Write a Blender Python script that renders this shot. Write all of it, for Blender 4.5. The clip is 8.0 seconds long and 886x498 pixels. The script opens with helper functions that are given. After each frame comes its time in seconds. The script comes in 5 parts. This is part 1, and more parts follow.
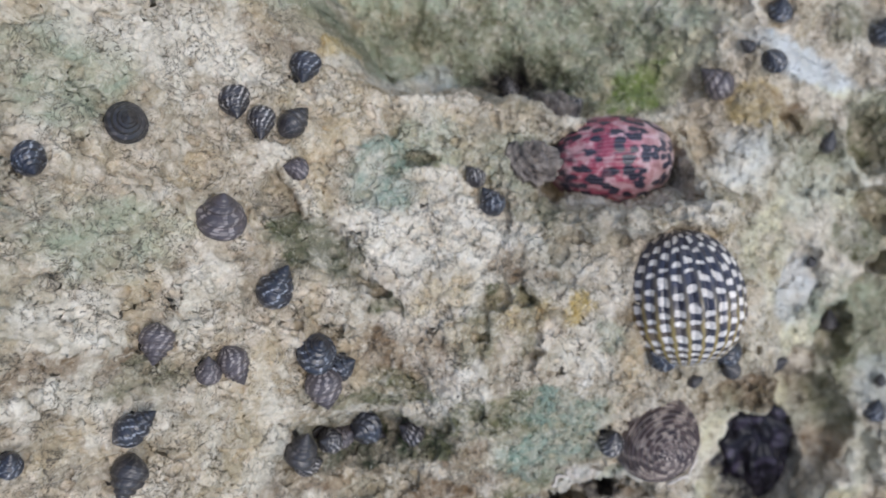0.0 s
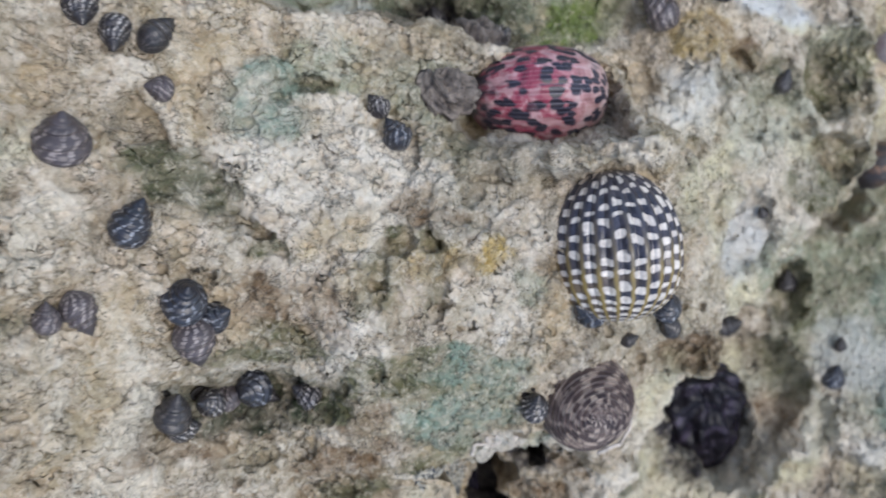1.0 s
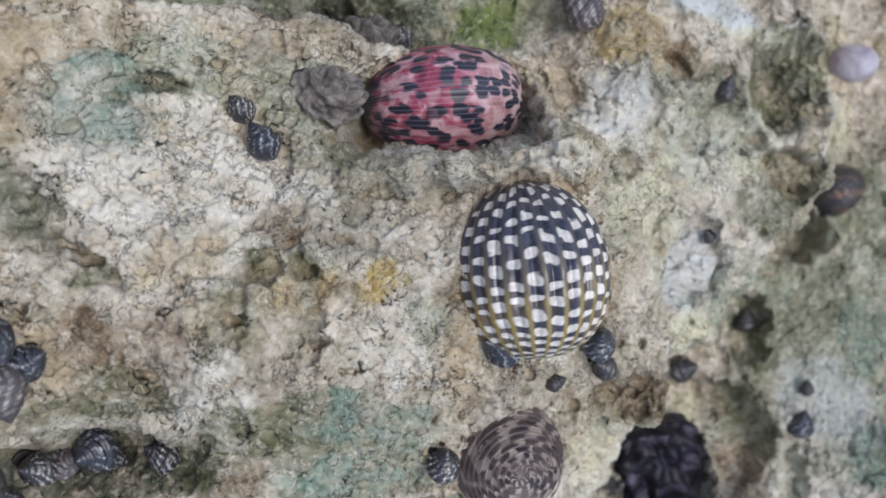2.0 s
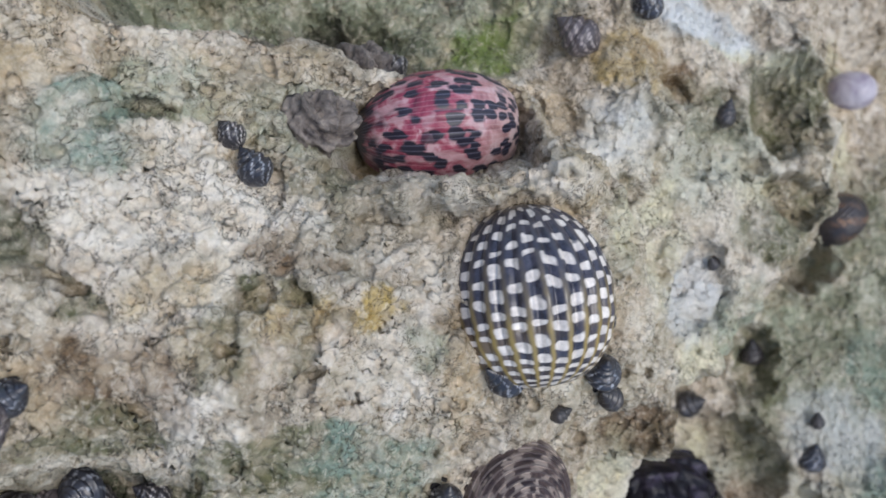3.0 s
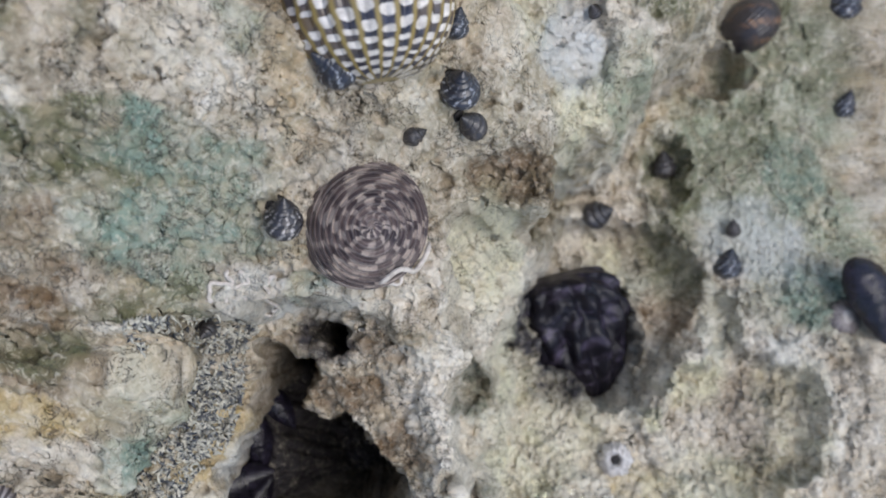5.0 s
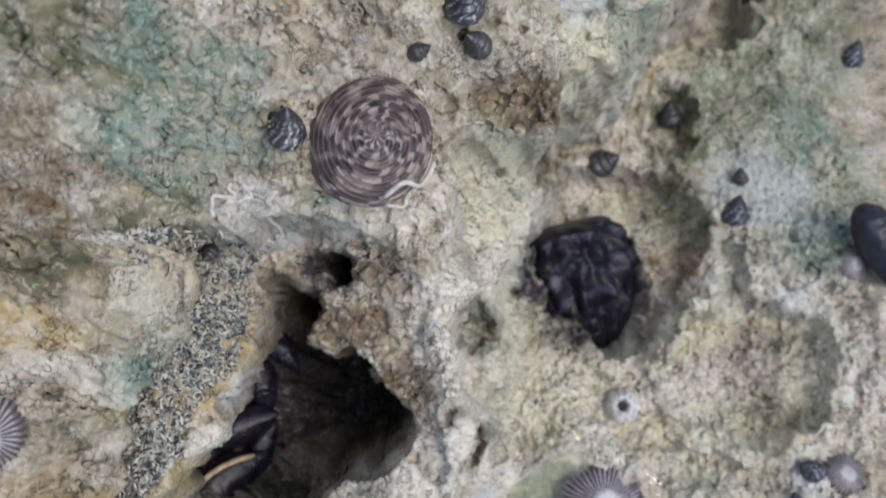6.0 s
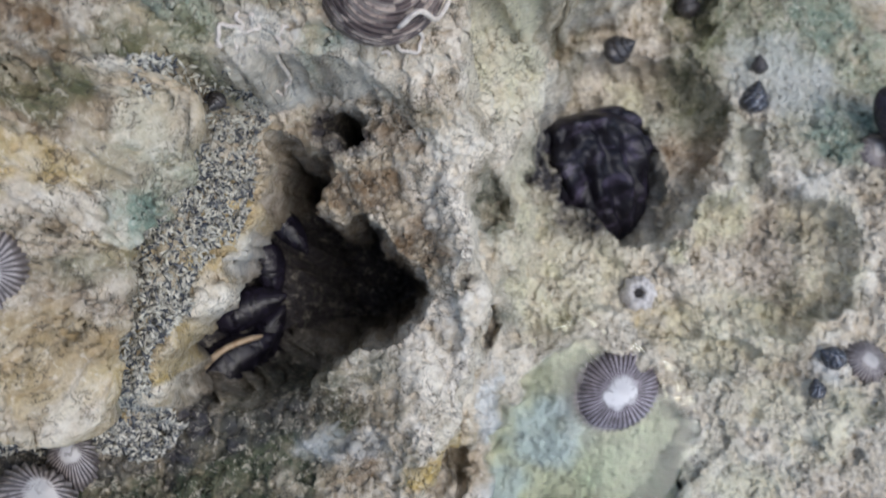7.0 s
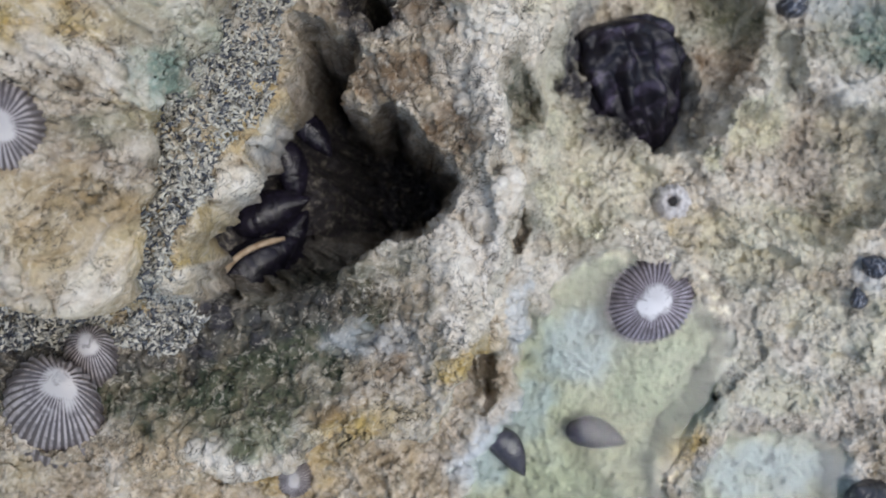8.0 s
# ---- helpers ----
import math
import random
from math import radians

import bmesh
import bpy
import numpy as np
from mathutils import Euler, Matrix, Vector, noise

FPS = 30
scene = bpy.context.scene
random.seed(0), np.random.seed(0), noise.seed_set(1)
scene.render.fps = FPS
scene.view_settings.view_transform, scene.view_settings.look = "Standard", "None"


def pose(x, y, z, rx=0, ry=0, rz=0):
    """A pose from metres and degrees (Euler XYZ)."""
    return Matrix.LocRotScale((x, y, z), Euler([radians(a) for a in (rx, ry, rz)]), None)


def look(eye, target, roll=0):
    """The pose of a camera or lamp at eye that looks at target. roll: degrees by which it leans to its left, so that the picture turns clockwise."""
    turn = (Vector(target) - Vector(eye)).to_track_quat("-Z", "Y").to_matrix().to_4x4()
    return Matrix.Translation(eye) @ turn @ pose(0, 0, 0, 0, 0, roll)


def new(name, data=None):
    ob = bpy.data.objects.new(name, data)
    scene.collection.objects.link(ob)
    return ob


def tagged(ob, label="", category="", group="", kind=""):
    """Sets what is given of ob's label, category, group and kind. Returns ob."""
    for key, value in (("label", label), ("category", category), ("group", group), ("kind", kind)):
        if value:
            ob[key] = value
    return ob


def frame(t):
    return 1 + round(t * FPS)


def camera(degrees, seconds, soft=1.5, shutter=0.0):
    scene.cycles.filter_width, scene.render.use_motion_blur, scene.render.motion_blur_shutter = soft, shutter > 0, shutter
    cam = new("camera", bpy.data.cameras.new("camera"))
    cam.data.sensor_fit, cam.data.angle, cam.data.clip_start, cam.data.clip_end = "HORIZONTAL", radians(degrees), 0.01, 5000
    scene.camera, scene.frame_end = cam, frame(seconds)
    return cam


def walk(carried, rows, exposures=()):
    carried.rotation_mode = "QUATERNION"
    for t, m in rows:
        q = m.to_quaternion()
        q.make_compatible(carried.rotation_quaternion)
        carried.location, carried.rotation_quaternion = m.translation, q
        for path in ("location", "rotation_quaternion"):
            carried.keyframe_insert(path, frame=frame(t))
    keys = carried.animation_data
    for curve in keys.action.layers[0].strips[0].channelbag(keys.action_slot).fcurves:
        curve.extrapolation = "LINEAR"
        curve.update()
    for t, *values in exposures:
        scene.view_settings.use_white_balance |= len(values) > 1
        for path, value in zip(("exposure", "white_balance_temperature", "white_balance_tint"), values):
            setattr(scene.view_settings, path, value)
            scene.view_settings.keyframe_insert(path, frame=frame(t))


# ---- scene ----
cam = camera(45.00, 8.0, 1.7, 0.3)
PATH = [
    (0.0, pose(0.00000, -0.00000, 0.19365, -2.746, 2.451, 2.805)),
    (0.5, pose(0.00255, 0.00157, 0.18570, -3.212, 2.210, 3.335)),
    (0.7, pose(0.00946, 0.00056, 0.18181, -4.404, 2.922, 3.738)),
    (1.0, pose(0.01101, -0.00520, 0.17457, -4.120, 1.466, 3.204)),
    (1.4, pose(0.01973, -0.00574, 0.16121, -3.427, 0.544, 2.425)),
    (1.5, pose(0.02232, -0.00621, 0.15977, -3.170, 0.385, 2.261)),
    (1.7, pose(0.02182, -0.00832, 0.15508, -2.157, 0.161, 2.080)),
    (2.8, pose(0.02400, -0.01398, 0.14768, 1.893, 0.270, 0.986)),
    (3.0, pose(0.02226, -0.01418, 0.14668, 2.156, 0.072, 0.720)),
    (3.5, pose(0.02667, -0.01537, 0.14410, 2.480, -0.296, 0.332)),
    (4.0, pose(0.03091, -0.02197, 0.14198, 1.588, -0.535, -0.342)),
    (4.2, pose(0.03484, -0.02843, 0.14009, 1.319, -0.861, -0.703)),
    (4.5, pose(0.03595, -0.03946, 0.13519, 0.937, -0.892, -0.941)),
    (4.7, pose(0.03689, -0.04318, 0.13382, 1.195, -1.101, -1.318)),
    (5.8, pose(0.04012, -0.05672, 0.13133, 2.207, -0.755, -2.028)),
    (6.0, pose(0.03822, -0.05816, 0.13111, 1.924, -0.720, -1.882)),
    (6.2, pose(0.03834, -0.06247, 0.13050, 1.610, -0.767, -1.939)),
    (6.5, pose(0.03657, -0.06571, 0.12857, 1.280, -0.659, -2.174)),
    (7.0, pose(0.03600, -0.07328, 0.12576, 0.511, -0.657, -2.010)),
    (7.5, pose(0.03607, -0.08143, 0.12196, 0.055, -0.315, -2.080)),
    (8.0, pose(0.03268, -0.08591, 0.11983, -0.313, -0.171, -2.078)),
]
walk(cam, PATH)
# a close lens: sharp about 13 cm off
cam.data.dof.use_dof, cam.data.dof.focus_distance, cam.data.dof.aperture_fstop = True, 0.130, 38.0

# ---- sky, sun and exposure ----
world = bpy.data.worlds.new("overcast_sky")
scene.world = world
world.use_nodes = True
_nt = world.node_tree
_sky = _nt.nodes.new("ShaderNodeTexSky")
_sky.sky_type, _sky.sun_disc = "NISHITA", False
_sky.sun_elevation, _sky.sun_rotation = radians(70), radians(97)
_sky.dust_density, _sky.air_density = 1.5, 1.3
_bg = next(n for n in _nt.nodes if n.type == "BACKGROUND")
_bg.inputs["Strength"].default_value = 0.18
_nt.links.new(_sky.outputs[0], _bg.inputs["Color"])
sun_data = bpy.data.lights.new("sun", "SUN")
sun_data.energy, sun_data.angle, sun_data.color = 1.6, radians(34), (1.0, 0.97, 0.93)
sun = new("sun", sun_data)
sun.matrix_basis = look((0.62, -0.10, 1.45), (0, 0, 0))
scene.view_settings.exposure = 0.11


# ---- relief of the rock, in millimetres ----
_perm = np.random.RandomState(7).permutation(4096)
_ang = np.random.RandomState(8).rand(4096) * 2 * np.pi
_cos, _sin = np.cos(_ang), np.sin(_ang)


def perlin(x, y, size, seed=0):
    """Gradient noise, about -0.7 to 0.7, with features of that size."""
    x, y = x / size + seed * 17.31, y / size + seed * 9.77
    ix, iy = np.floor(x).astype(np.int64), np.floor(y).astype(np.int64)
    fx, fy = x - ix, y - iy
    ux, uy = fx * fx * fx * (fx * (fx * 6 - 15) + 10), fy * fy * fy * (fy * (fy * 6 - 15) + 10)

    def corner(a, b):
        h = _perm[(_perm[(ix + a + seed * 131) & 4095] + iy + b) & 4095]
        return _cos[h] * (fx - a) + _sin[h] * (fy - b)

    top = corner(0, 0) * (1 - ux) + corner(1, 0) * ux
    low = corner(0, 1) * (1 - ux) + corner(1, 1) * ux
    return top * (1 - uy) + low * uy


def fbm(x, y, size, octaves=4, seed=0, gain=0.5):
    total, amp = 0, 1.0
    for k in range(octaves):
        total = total + amp * perlin(x, y, size / 2 ** k, seed + k)
        amp *= gain
    return total


def cells(x, y, size, seed=0):
    """Distance to the nearest scattered point, in cells, and that cell's random number."""
    x, y = x / size, y / size
    ix, iy = np.floor(x).astype(np.int64), np.floor(y).astype(np.int64)
    best, which = np.full(x.shape, 9.0), np.zeros(x.shape)
    for a in (-1, 0, 1):
        for b in (-1, 0, 1):
            h = _perm[(_perm[(ix + a + seed * 77) & 4095] + iy + b) & 4095]
            px = ix + a + 0.5 + 0.42 * _cos[h]
            py = iy + b + 0.5 + 0.42 * _sin[h]
            d = np.hypot(px - x, py - y)
            near = d < best
            best, which = np.where(near, d, best), np.where(near, _perm[h] / 4096, which)
    return best, which


def step(a, b, v):
    t = np.clip((v - a) / (b - a), 0, 1)
    return t * t * (3 - 2 * t)


def outline(x, y, pts):
    """Signed distance to a closed outline, positive inside."""
    d, inside = np.full(x.shape, 1e9), np.zeros(x.shape, bool)
    n = len(pts)
    for i in range(n):
        (ax, ay), (bx, by) = pts[i], pts[(i + 1) % n]
        ex, ey = bx - ax, by - ay
        t = np.clip(((x - ax) * ex + (y - ay) * ey) / (ex * ex + ey * ey), 0, 1)
        d = np.minimum(d, np.hypot(x - ax - t * ex, y - ay - t * ey))
        if ay != by:
            inside ^= ((ay > y) != (by > y)) & (x < (bx - ax) * (y - ay) / (by - ay) + ax)
    return np.where(inside, d, -d)


def dome(x, y, cx, cy, rx, ry, turn=0.0):
    """A smooth bump of height 1 with those half widths."""
    c, s = math.cos(radians(turn)), math.sin(radians(turn))
    u, v = ((x - cx) * c + (y - cy) * s) / rx, (-(x - cx) * s + (y - cy) * c) / ry
    return np.exp(-(u * u + v * v))


def sheet(x, y, x0, y0, pitch, rows):
    """Smooth surface over a coarse net of heights."""
    rows = np.array(rows, float)
    v, u = np.clip((y - y0) / pitch, 0, rows.shape[0] - 1.001), np.clip((x - x0) / pitch, 0, rows.shape[1] - 1.001)
    i, j = v.astype(int), u.astype(int)
    fv, fu = v - i, u - j

    def weights(f):
        return (((2 - f) * f - 1) * f / 2, ((3 * f - 5) * f * f + 2) / 2, ((4 - 3 * f) * f + 1) * f / 2, (f - 1) * f * f / 2)

    out = 0
    for a, wa in enumerate(weights(fv)):
        r = np.clip(i + a - 1, 0, rows.shape[0] - 1)
        out = out + wa * sum(wb * rows[r, np.clip(j + b - 1, 0, rows.shape[1] - 1)] for b, wb in enumerate(weights(fu)))
    return out
UP = [
    [32, 18, 12, 12, 5, -3, -12],
    [44, 27, 16, 11, 4, -6, -12],
    [61, 45, 24, 10, 0, -11, -12],
    [81, 59, 32, 27, 13, -3, -9],
    [86, 63, 43, 36, 25, 9, -13],
    [81, 59, 40, 25, 13, 12, -11],
    [80, 57, 29, 13, 1, -2, -12],
    [78, 52, 27, 10, -3, -10, -17]]
BLOCK = [(-36, 400), (-34, 40), (-25, 25), (-21, 20), (-15.5, 17.5), (-10, 16.8), (-3, 18), (4, 17.6), (9, 15.5), (14, 16), (33, 14), (37, 4), (43, 3), (47.5, -4),
         (49, -9), (55, -17), (57, -25), (56, -30), (58, -37), (55, -39.5), (47, -38.5), (42, -41), (41, -52), (43, -58), (40, -64), (20, -95), (-10, -100),
         (-60, -95), (-400, -95), (-400, 400)]
TERRACE = [(-60, 400), (-60, 10), (40, -15), (48, -32), (60, -29), (68, -27), (75, -19), (79, -11), (87, -7), (90, -3), (94, 5), (92, 12), (88, 25), (90, 45), (98, 60), (98, 400)]
APRON = [(41, -37), (50, -37), (58, -43), (55, -50), (50, -59), (51, -75), (50, -90), (47, -99), (38, -102), (38, -60)]
BELOW = [(10, -52), (12, -57.5), (7.6, -65), (2.6, -71), (2.0, -80.5), (1.5, -87), (-3.2, -92), (-12, -90.4), (-60, -90), (-300, -90), (-300, -113), (-22.5, -112.4),
         (-9, -115.7), (10, -115.7), (17.3, -112), (30.4, -112.3), (33.4, -108.4), (38, -101), (39.5, -96.6), (42.7, -86.7), (44.5, -80.3), (43.1, -75.3), (42.8, -63.7),
         (46, -58), (39, -53), (28, -50.5), (20, -50)]
CAVE = [(14.7, -56), (17.4, -57), (22, -58.3), (22.8, -61.8), (20, -65.3), (23.2, -68.6), (27.3, -66.7), (30.4, -71.7), (33.6, -74.5), (35.7, -77), (34.4, -81),
        (30.8, -84), (23, -86.8), (17.5, -91.2), (12.6, -92.7), (2.3, -93), (2.4, -84.2), (8.6, -78), (12, -70.3), (13.4, -66.4), (14.3, -60.2)]
WINDOW = [(22.9, -54), (25.1, -52.6), (27.9, -54), (27.3, -57.4), (25.1, -57.8), (24.4, -55.9)]
DEN = [(54.6, -49.7), (66.4, -50.5), (77.3, -50.3), (79.4, -61.9), (75.2, -70.9), (68.9, -71.9), (60.2, -63.7)]
SCOOP = [(60, -42), (63.6, -38), (76, -36.5), (85, -38.3), (90.6, -45.5), (89.6, -56.6), (78.7, -71), (70.7, -72.3), (55, -50.4)]
BOWL = [(83.8, -64.4), (98.6, -63), (110, -68.3), (108, -83.8), (97.2, -89.2), (82.8, -85.8), (78.4, -74)]
POOL = [(46, -95), (49, -98), (54, -90.3), (61, -87.8), (73.6, -95.6), (79, -103), (74.8, -114), (67, -123.7), (66, -150), (30, -150), (36, -121.7), (43.7, -112.8)]
POOL_SMALL = [(72, -126), (78.7, -118.7), (89.6, -118.7), (97.6, -121.7), (100, -150), (72, -150)]
NICHE = [(7.6, 0.5), (9.0, 8), (20, 16), (29, 16), (34.5, 9), (34, 2), (23, -0.9), (14, -1.6)]
NOTCH = [(45.5, -32.5), (53, -29.8), (57.5, -33), (58, -38), (50, -38.6), (45, -36.2)]
HOLLOWS = [(80.7, 17, 8.1, 7.1, 0, 7), (66.4, 7.9, 8.4, 4.8, 0, 3.5), (48.9, 9.7, 5.3, 4.1, 0, 1.5), (82.9, 2.1, 6.6, 3.8, 0, 5), (98, -7.9, 6.5, 5.0, 10, 9), (62.3, -14.7, 5.2, 6.0, 0, 4),
           (86.2, -28.3, 4.2, 6.9, 0, 5), (55.8, 16.3, 5.0, 2.5, -14, 3), (48, -0.3, 3.3, 2.5, 0, 2), (92.2, -58.5, 3.6, 6.0, 0, 3.5),
           (46.1, -65.9, 3.0, 4.4, 0, 4), (45.3, -83.7, 1.1, 3.6, 5, 4), (39.5, -106.9, 1.4, 4.5, -10, 6), (84.4, -92.4, 5.7, 3.4, 0, 2), (-4.4, -54.1, 2.6, 2.0, 0, 2.0)]
WATER_Z = -53.0


def scallop(x, y, size, seed):
    """Shallow dished hollows with sharp crests between them."""
    d, k = cells(x + 0.25 * size * perlin(x, y, size * 0.6, seed), y + 0.25 * size * perlin(x, y, size * 0.6, seed + 1), size, seed)
    return np.minimum(d, 0.85) ** 2 * (0.6 + 0.8 * k) - 0.25


def overhang(x, y):
    """1 along the block's edge that leans out over the wall, 0 elsewhere."""
    return step(15, 9, x) * step(-50, -57, y) * step(-110, -100, y)


def height(x, y):
    """Height of the rock over the plan."""
    wx, wy = x + 2.4 * fbm(x, y, 11, 5, 3), y + 2.4 * fbm(x, y, 11, 5, 9)
    fx, fy = x + 1.1 * fbm(x, y, 4, 4, 21), y + 1.1 * fbm(x, y, 4, 4, 29)
    lumps = fbm(x, y, 13, 3, 40)
    # lower shelf
    low = -52 - 0.28 * np.clip(y + 100, 0, 95) - 0.12 * np.clip(x - 85, 0, 40) * step(-60, -30, y) + 2.0 * lumps
    low = low - 9 * step(-0.6, 3.6, outline(wx, wy, SCOOP)) + 2 * step(-4, -0.6, outline(wx, wy, SCOOP)) - 5 * step(-0.6, 3.2, outline(wx, wy, BOWL))
    low = low + 4.0 * step(1.5, 0.0, np.abs(outline(wx, wy, BOWL) + 1.5) - 1) * 0.5
    low = low - 20 * step(-0.5, 3.5, outline(fx, fy, DEN))
    pool = np.maximum(outline(wx, wy, POOL), outline(wx, wy, POOL_SMALL))
    k = step(-0.8, 2.2, pool)
    rim = step(-7, -2, pool) * step(0.5, -0.5, pool)
    low = low + np.maximum(WATER_Z + 1.2 + 1.5 * lumps - low, 0) * rim
    low = low * (1 - k) + (WATER_Z - 4.6 + 1.8 * lumps) * k
    low = low + (4.2 * scallop(x, y, 13, 31) + 1.3 * scallop(x, y, 6, 35)) * (1 - 0.6 * k) + 3.2 * dome(x, y, 66.4, -96.6, 11, 10) * k
    # steep apron at the foot of the rib
    apron = np.clip(-29 + 0.52 * (y + 41), -48, -26) - 1.1 * (x - 48) + 2.5 * fbm(x, y, 9, 3, 45)
    low = low + np.maximum(apron - low, 0) * step(-4.5, 2.0, outline(wx, wy, APRON))
    # sloping terrace behind and beside the main block
    terrace = -10 - 0.70 * np.clip(x - 48, 0, 60) + 4.0 * lumps + 3.0 * fbm(x, y, 24, 3, 47)
    terrace = terrace + 5 * dome(x, y, 56, 27, 14, 3.5, -25) + 4 * dome(x, y, 84, 18, 3.5, 12, 10) + 4 * dome(x, y, 66, -4, 3, 16, -8) - 6 * dome(x, y, 76, 7, 6, 6) - 5 * dome(x, y, 84, -2, 4, 3)
    terrace = terrace + 4.0 * scallop(x, y, 16, 37) + 1.6 * scallop(x, y, 6.5, 39) - 8 * step(14, 24, y) * step(44, 34, x)
    low = low + (terrace - low) * step(-7.0, 3.0, outline(wx, wy, TERRACE))
    # main block
    up = sheet(x, y, -60, -100, 20, UP) + 1.8 * fbm(x, y, 18, 3, 50) + 1.6 * scallop(x, y, 12, 53) + 1.3 * scallop(x, y, 5.5, 57)
    up = up - 9.5 * dome(x, y, -17, -38, 11, 3.8, 4) - 4.5 * dome(x, y, -22.5, -8, 11, 2.8, -50) - 5 * dome(x, y, 47, -34, 7, 4) + 5 * dome(x, y, 37, 1, 8, 2) + 5 * dome(x, y, 20, -2, 9, 2)
    z = low + (up - low) * step(-1.8, 1.4, outline(wx, wy, BLOCK))
    z = z - 2.2 * step(-0.4, 1.0, outline(fx, fy, NOTCH))
    # hollow round the red shell
    niche = step(-0.8, 2.6, outline(fx, fy, NICHE))
    z = z + (np.minimum(z, 2.0 - 0.25 * (x - 20) - 8 * step(13.5, 10.5, x)) - z) * niche
    z = z + 7.5 * dome(fx, fy, 25, -2.8, 14, 1.7, 4) + 4 * dome(fx, fy, 38, 2, 5, 3) + 3.5 * dome(fx, fy, 4.3, 14, 2.2, 2.0) - 13 * dome(fx, fy, 3, 22, 6.5, 3.6) - 5 * dome(fx, fy, 12, 17.5, 3, 2.5)
    for cx, cy, rx, ry, turn, deep in HOLLOWS:
        near = (np.abs(x - cx) < 24) & (np.abs(y - cy) < 24)
        if near.any():
            d = dome(wx[near] + 0.6 * (fx[near] - x[near]), wy[near] + 0.6 * (fy[near] - y[near]), cx, cy, rx * 1.1, ry * 1.1, turn)
            z[near] += deep * (0.35 * step(0.08, 0.28, d) - 1.35 * step(0.24, 0.62, d))
    # ledge, rib and wall under the overhanging block
    ledge = -19.5 + 12 * dome(x, y, 37, -52, 9, 7) + 7 * dome(x, y, 15, -112, 30, 8) - 6 * dome(x, y, 22, -67, 6, 6) - 4 * dome(x, y, 41, -87, 6, 8) + 5 * dome(x, y, 34, -98, 4, 9)
    ledge = ledge + 7 * dome(x + 0.6 * (fx - x), y, 40.5, -78, 2.8, 15, 4)
    ledge = ledge + 13 * np.exp(-(np.maximum(x - 1, 0) / 8.5) ** 2) * step(-93, -88, y) + 1.8 * fbm(x, y, 12, 3, 60)
    below = outline(fx, fy, BELOW) + 4.6 * overhang(x, y)
    z = z + (ledge - z) * step(-0.8, 1.6, below)
    z = z - (32 + 22 * step(14, 22, x + 0.3 * (y + 75))) * step(-0.6, 2.2, outline(fx, fy, CAVE)) - 30 * step(-0.6, 1.8, outline(fx, fy, WINDOW)) - 14 * step(-0.4, 1.2, 1.6 - np.hypot(fx - 41, (fy + 76) * 0.7))
    return z


DENTS = [(1.7, -15.2, 2.1, 1.4, -14, 3.2), (6.7, -15.1, 1.4, 1.7, 0, 3.2), (-11.2, 5.3, 2.4, 0.9, 5, 3.4), (-28.5, -1.4, 1.7, 4.0, 30, 3.5), (-16.8, -13.4, 3.0, 1.0, -25, 2.4),
         (8.2, -23.4, 1.3, 0.5, 35, 2.4), (11.5, -26.9, 1.9, 0.45, -4, 2.0), (-1, -21, 1.3, 0.5, 0, 1.8), (51, -25.5, 0.9, 0.7, 30, 1.8), (12.5, 8.8, 3.2, 1.6, 60, 2.0), (14.4, -5.9, 3.9, 0.6, -9, 1.8)]
GROOVES = [(-0.2, -19.8, 0.9, 4.0, -7, 1.8), (7.9, -21, 0.7, 4.7, -4, 1.6), (-7.1, 2.3, 1.5, 2.5, 0, 1.4), (2.5, -3, 0.9, 1.9, 10, 1.8), (61, -60, 1.6, 4.5, 10, 2.0), (46, -64.5, 2.2, 3.2, 0, 3.0),
           (45.5, -72, 1.5, 2.2, 0, 2.2), (44, -85, 1.0, 3.0, 5, 2.0), (23, -98, 1.6, 1.0, 0, 2.4), (27, -97, 2.2, 2.6, 0, 1.6), (-38, 2, 3, 2, 0, 1.6), (-15, -46, 6, 2, 10, 1.8), (-38, -33, 5, 3, 0, 1.6)]


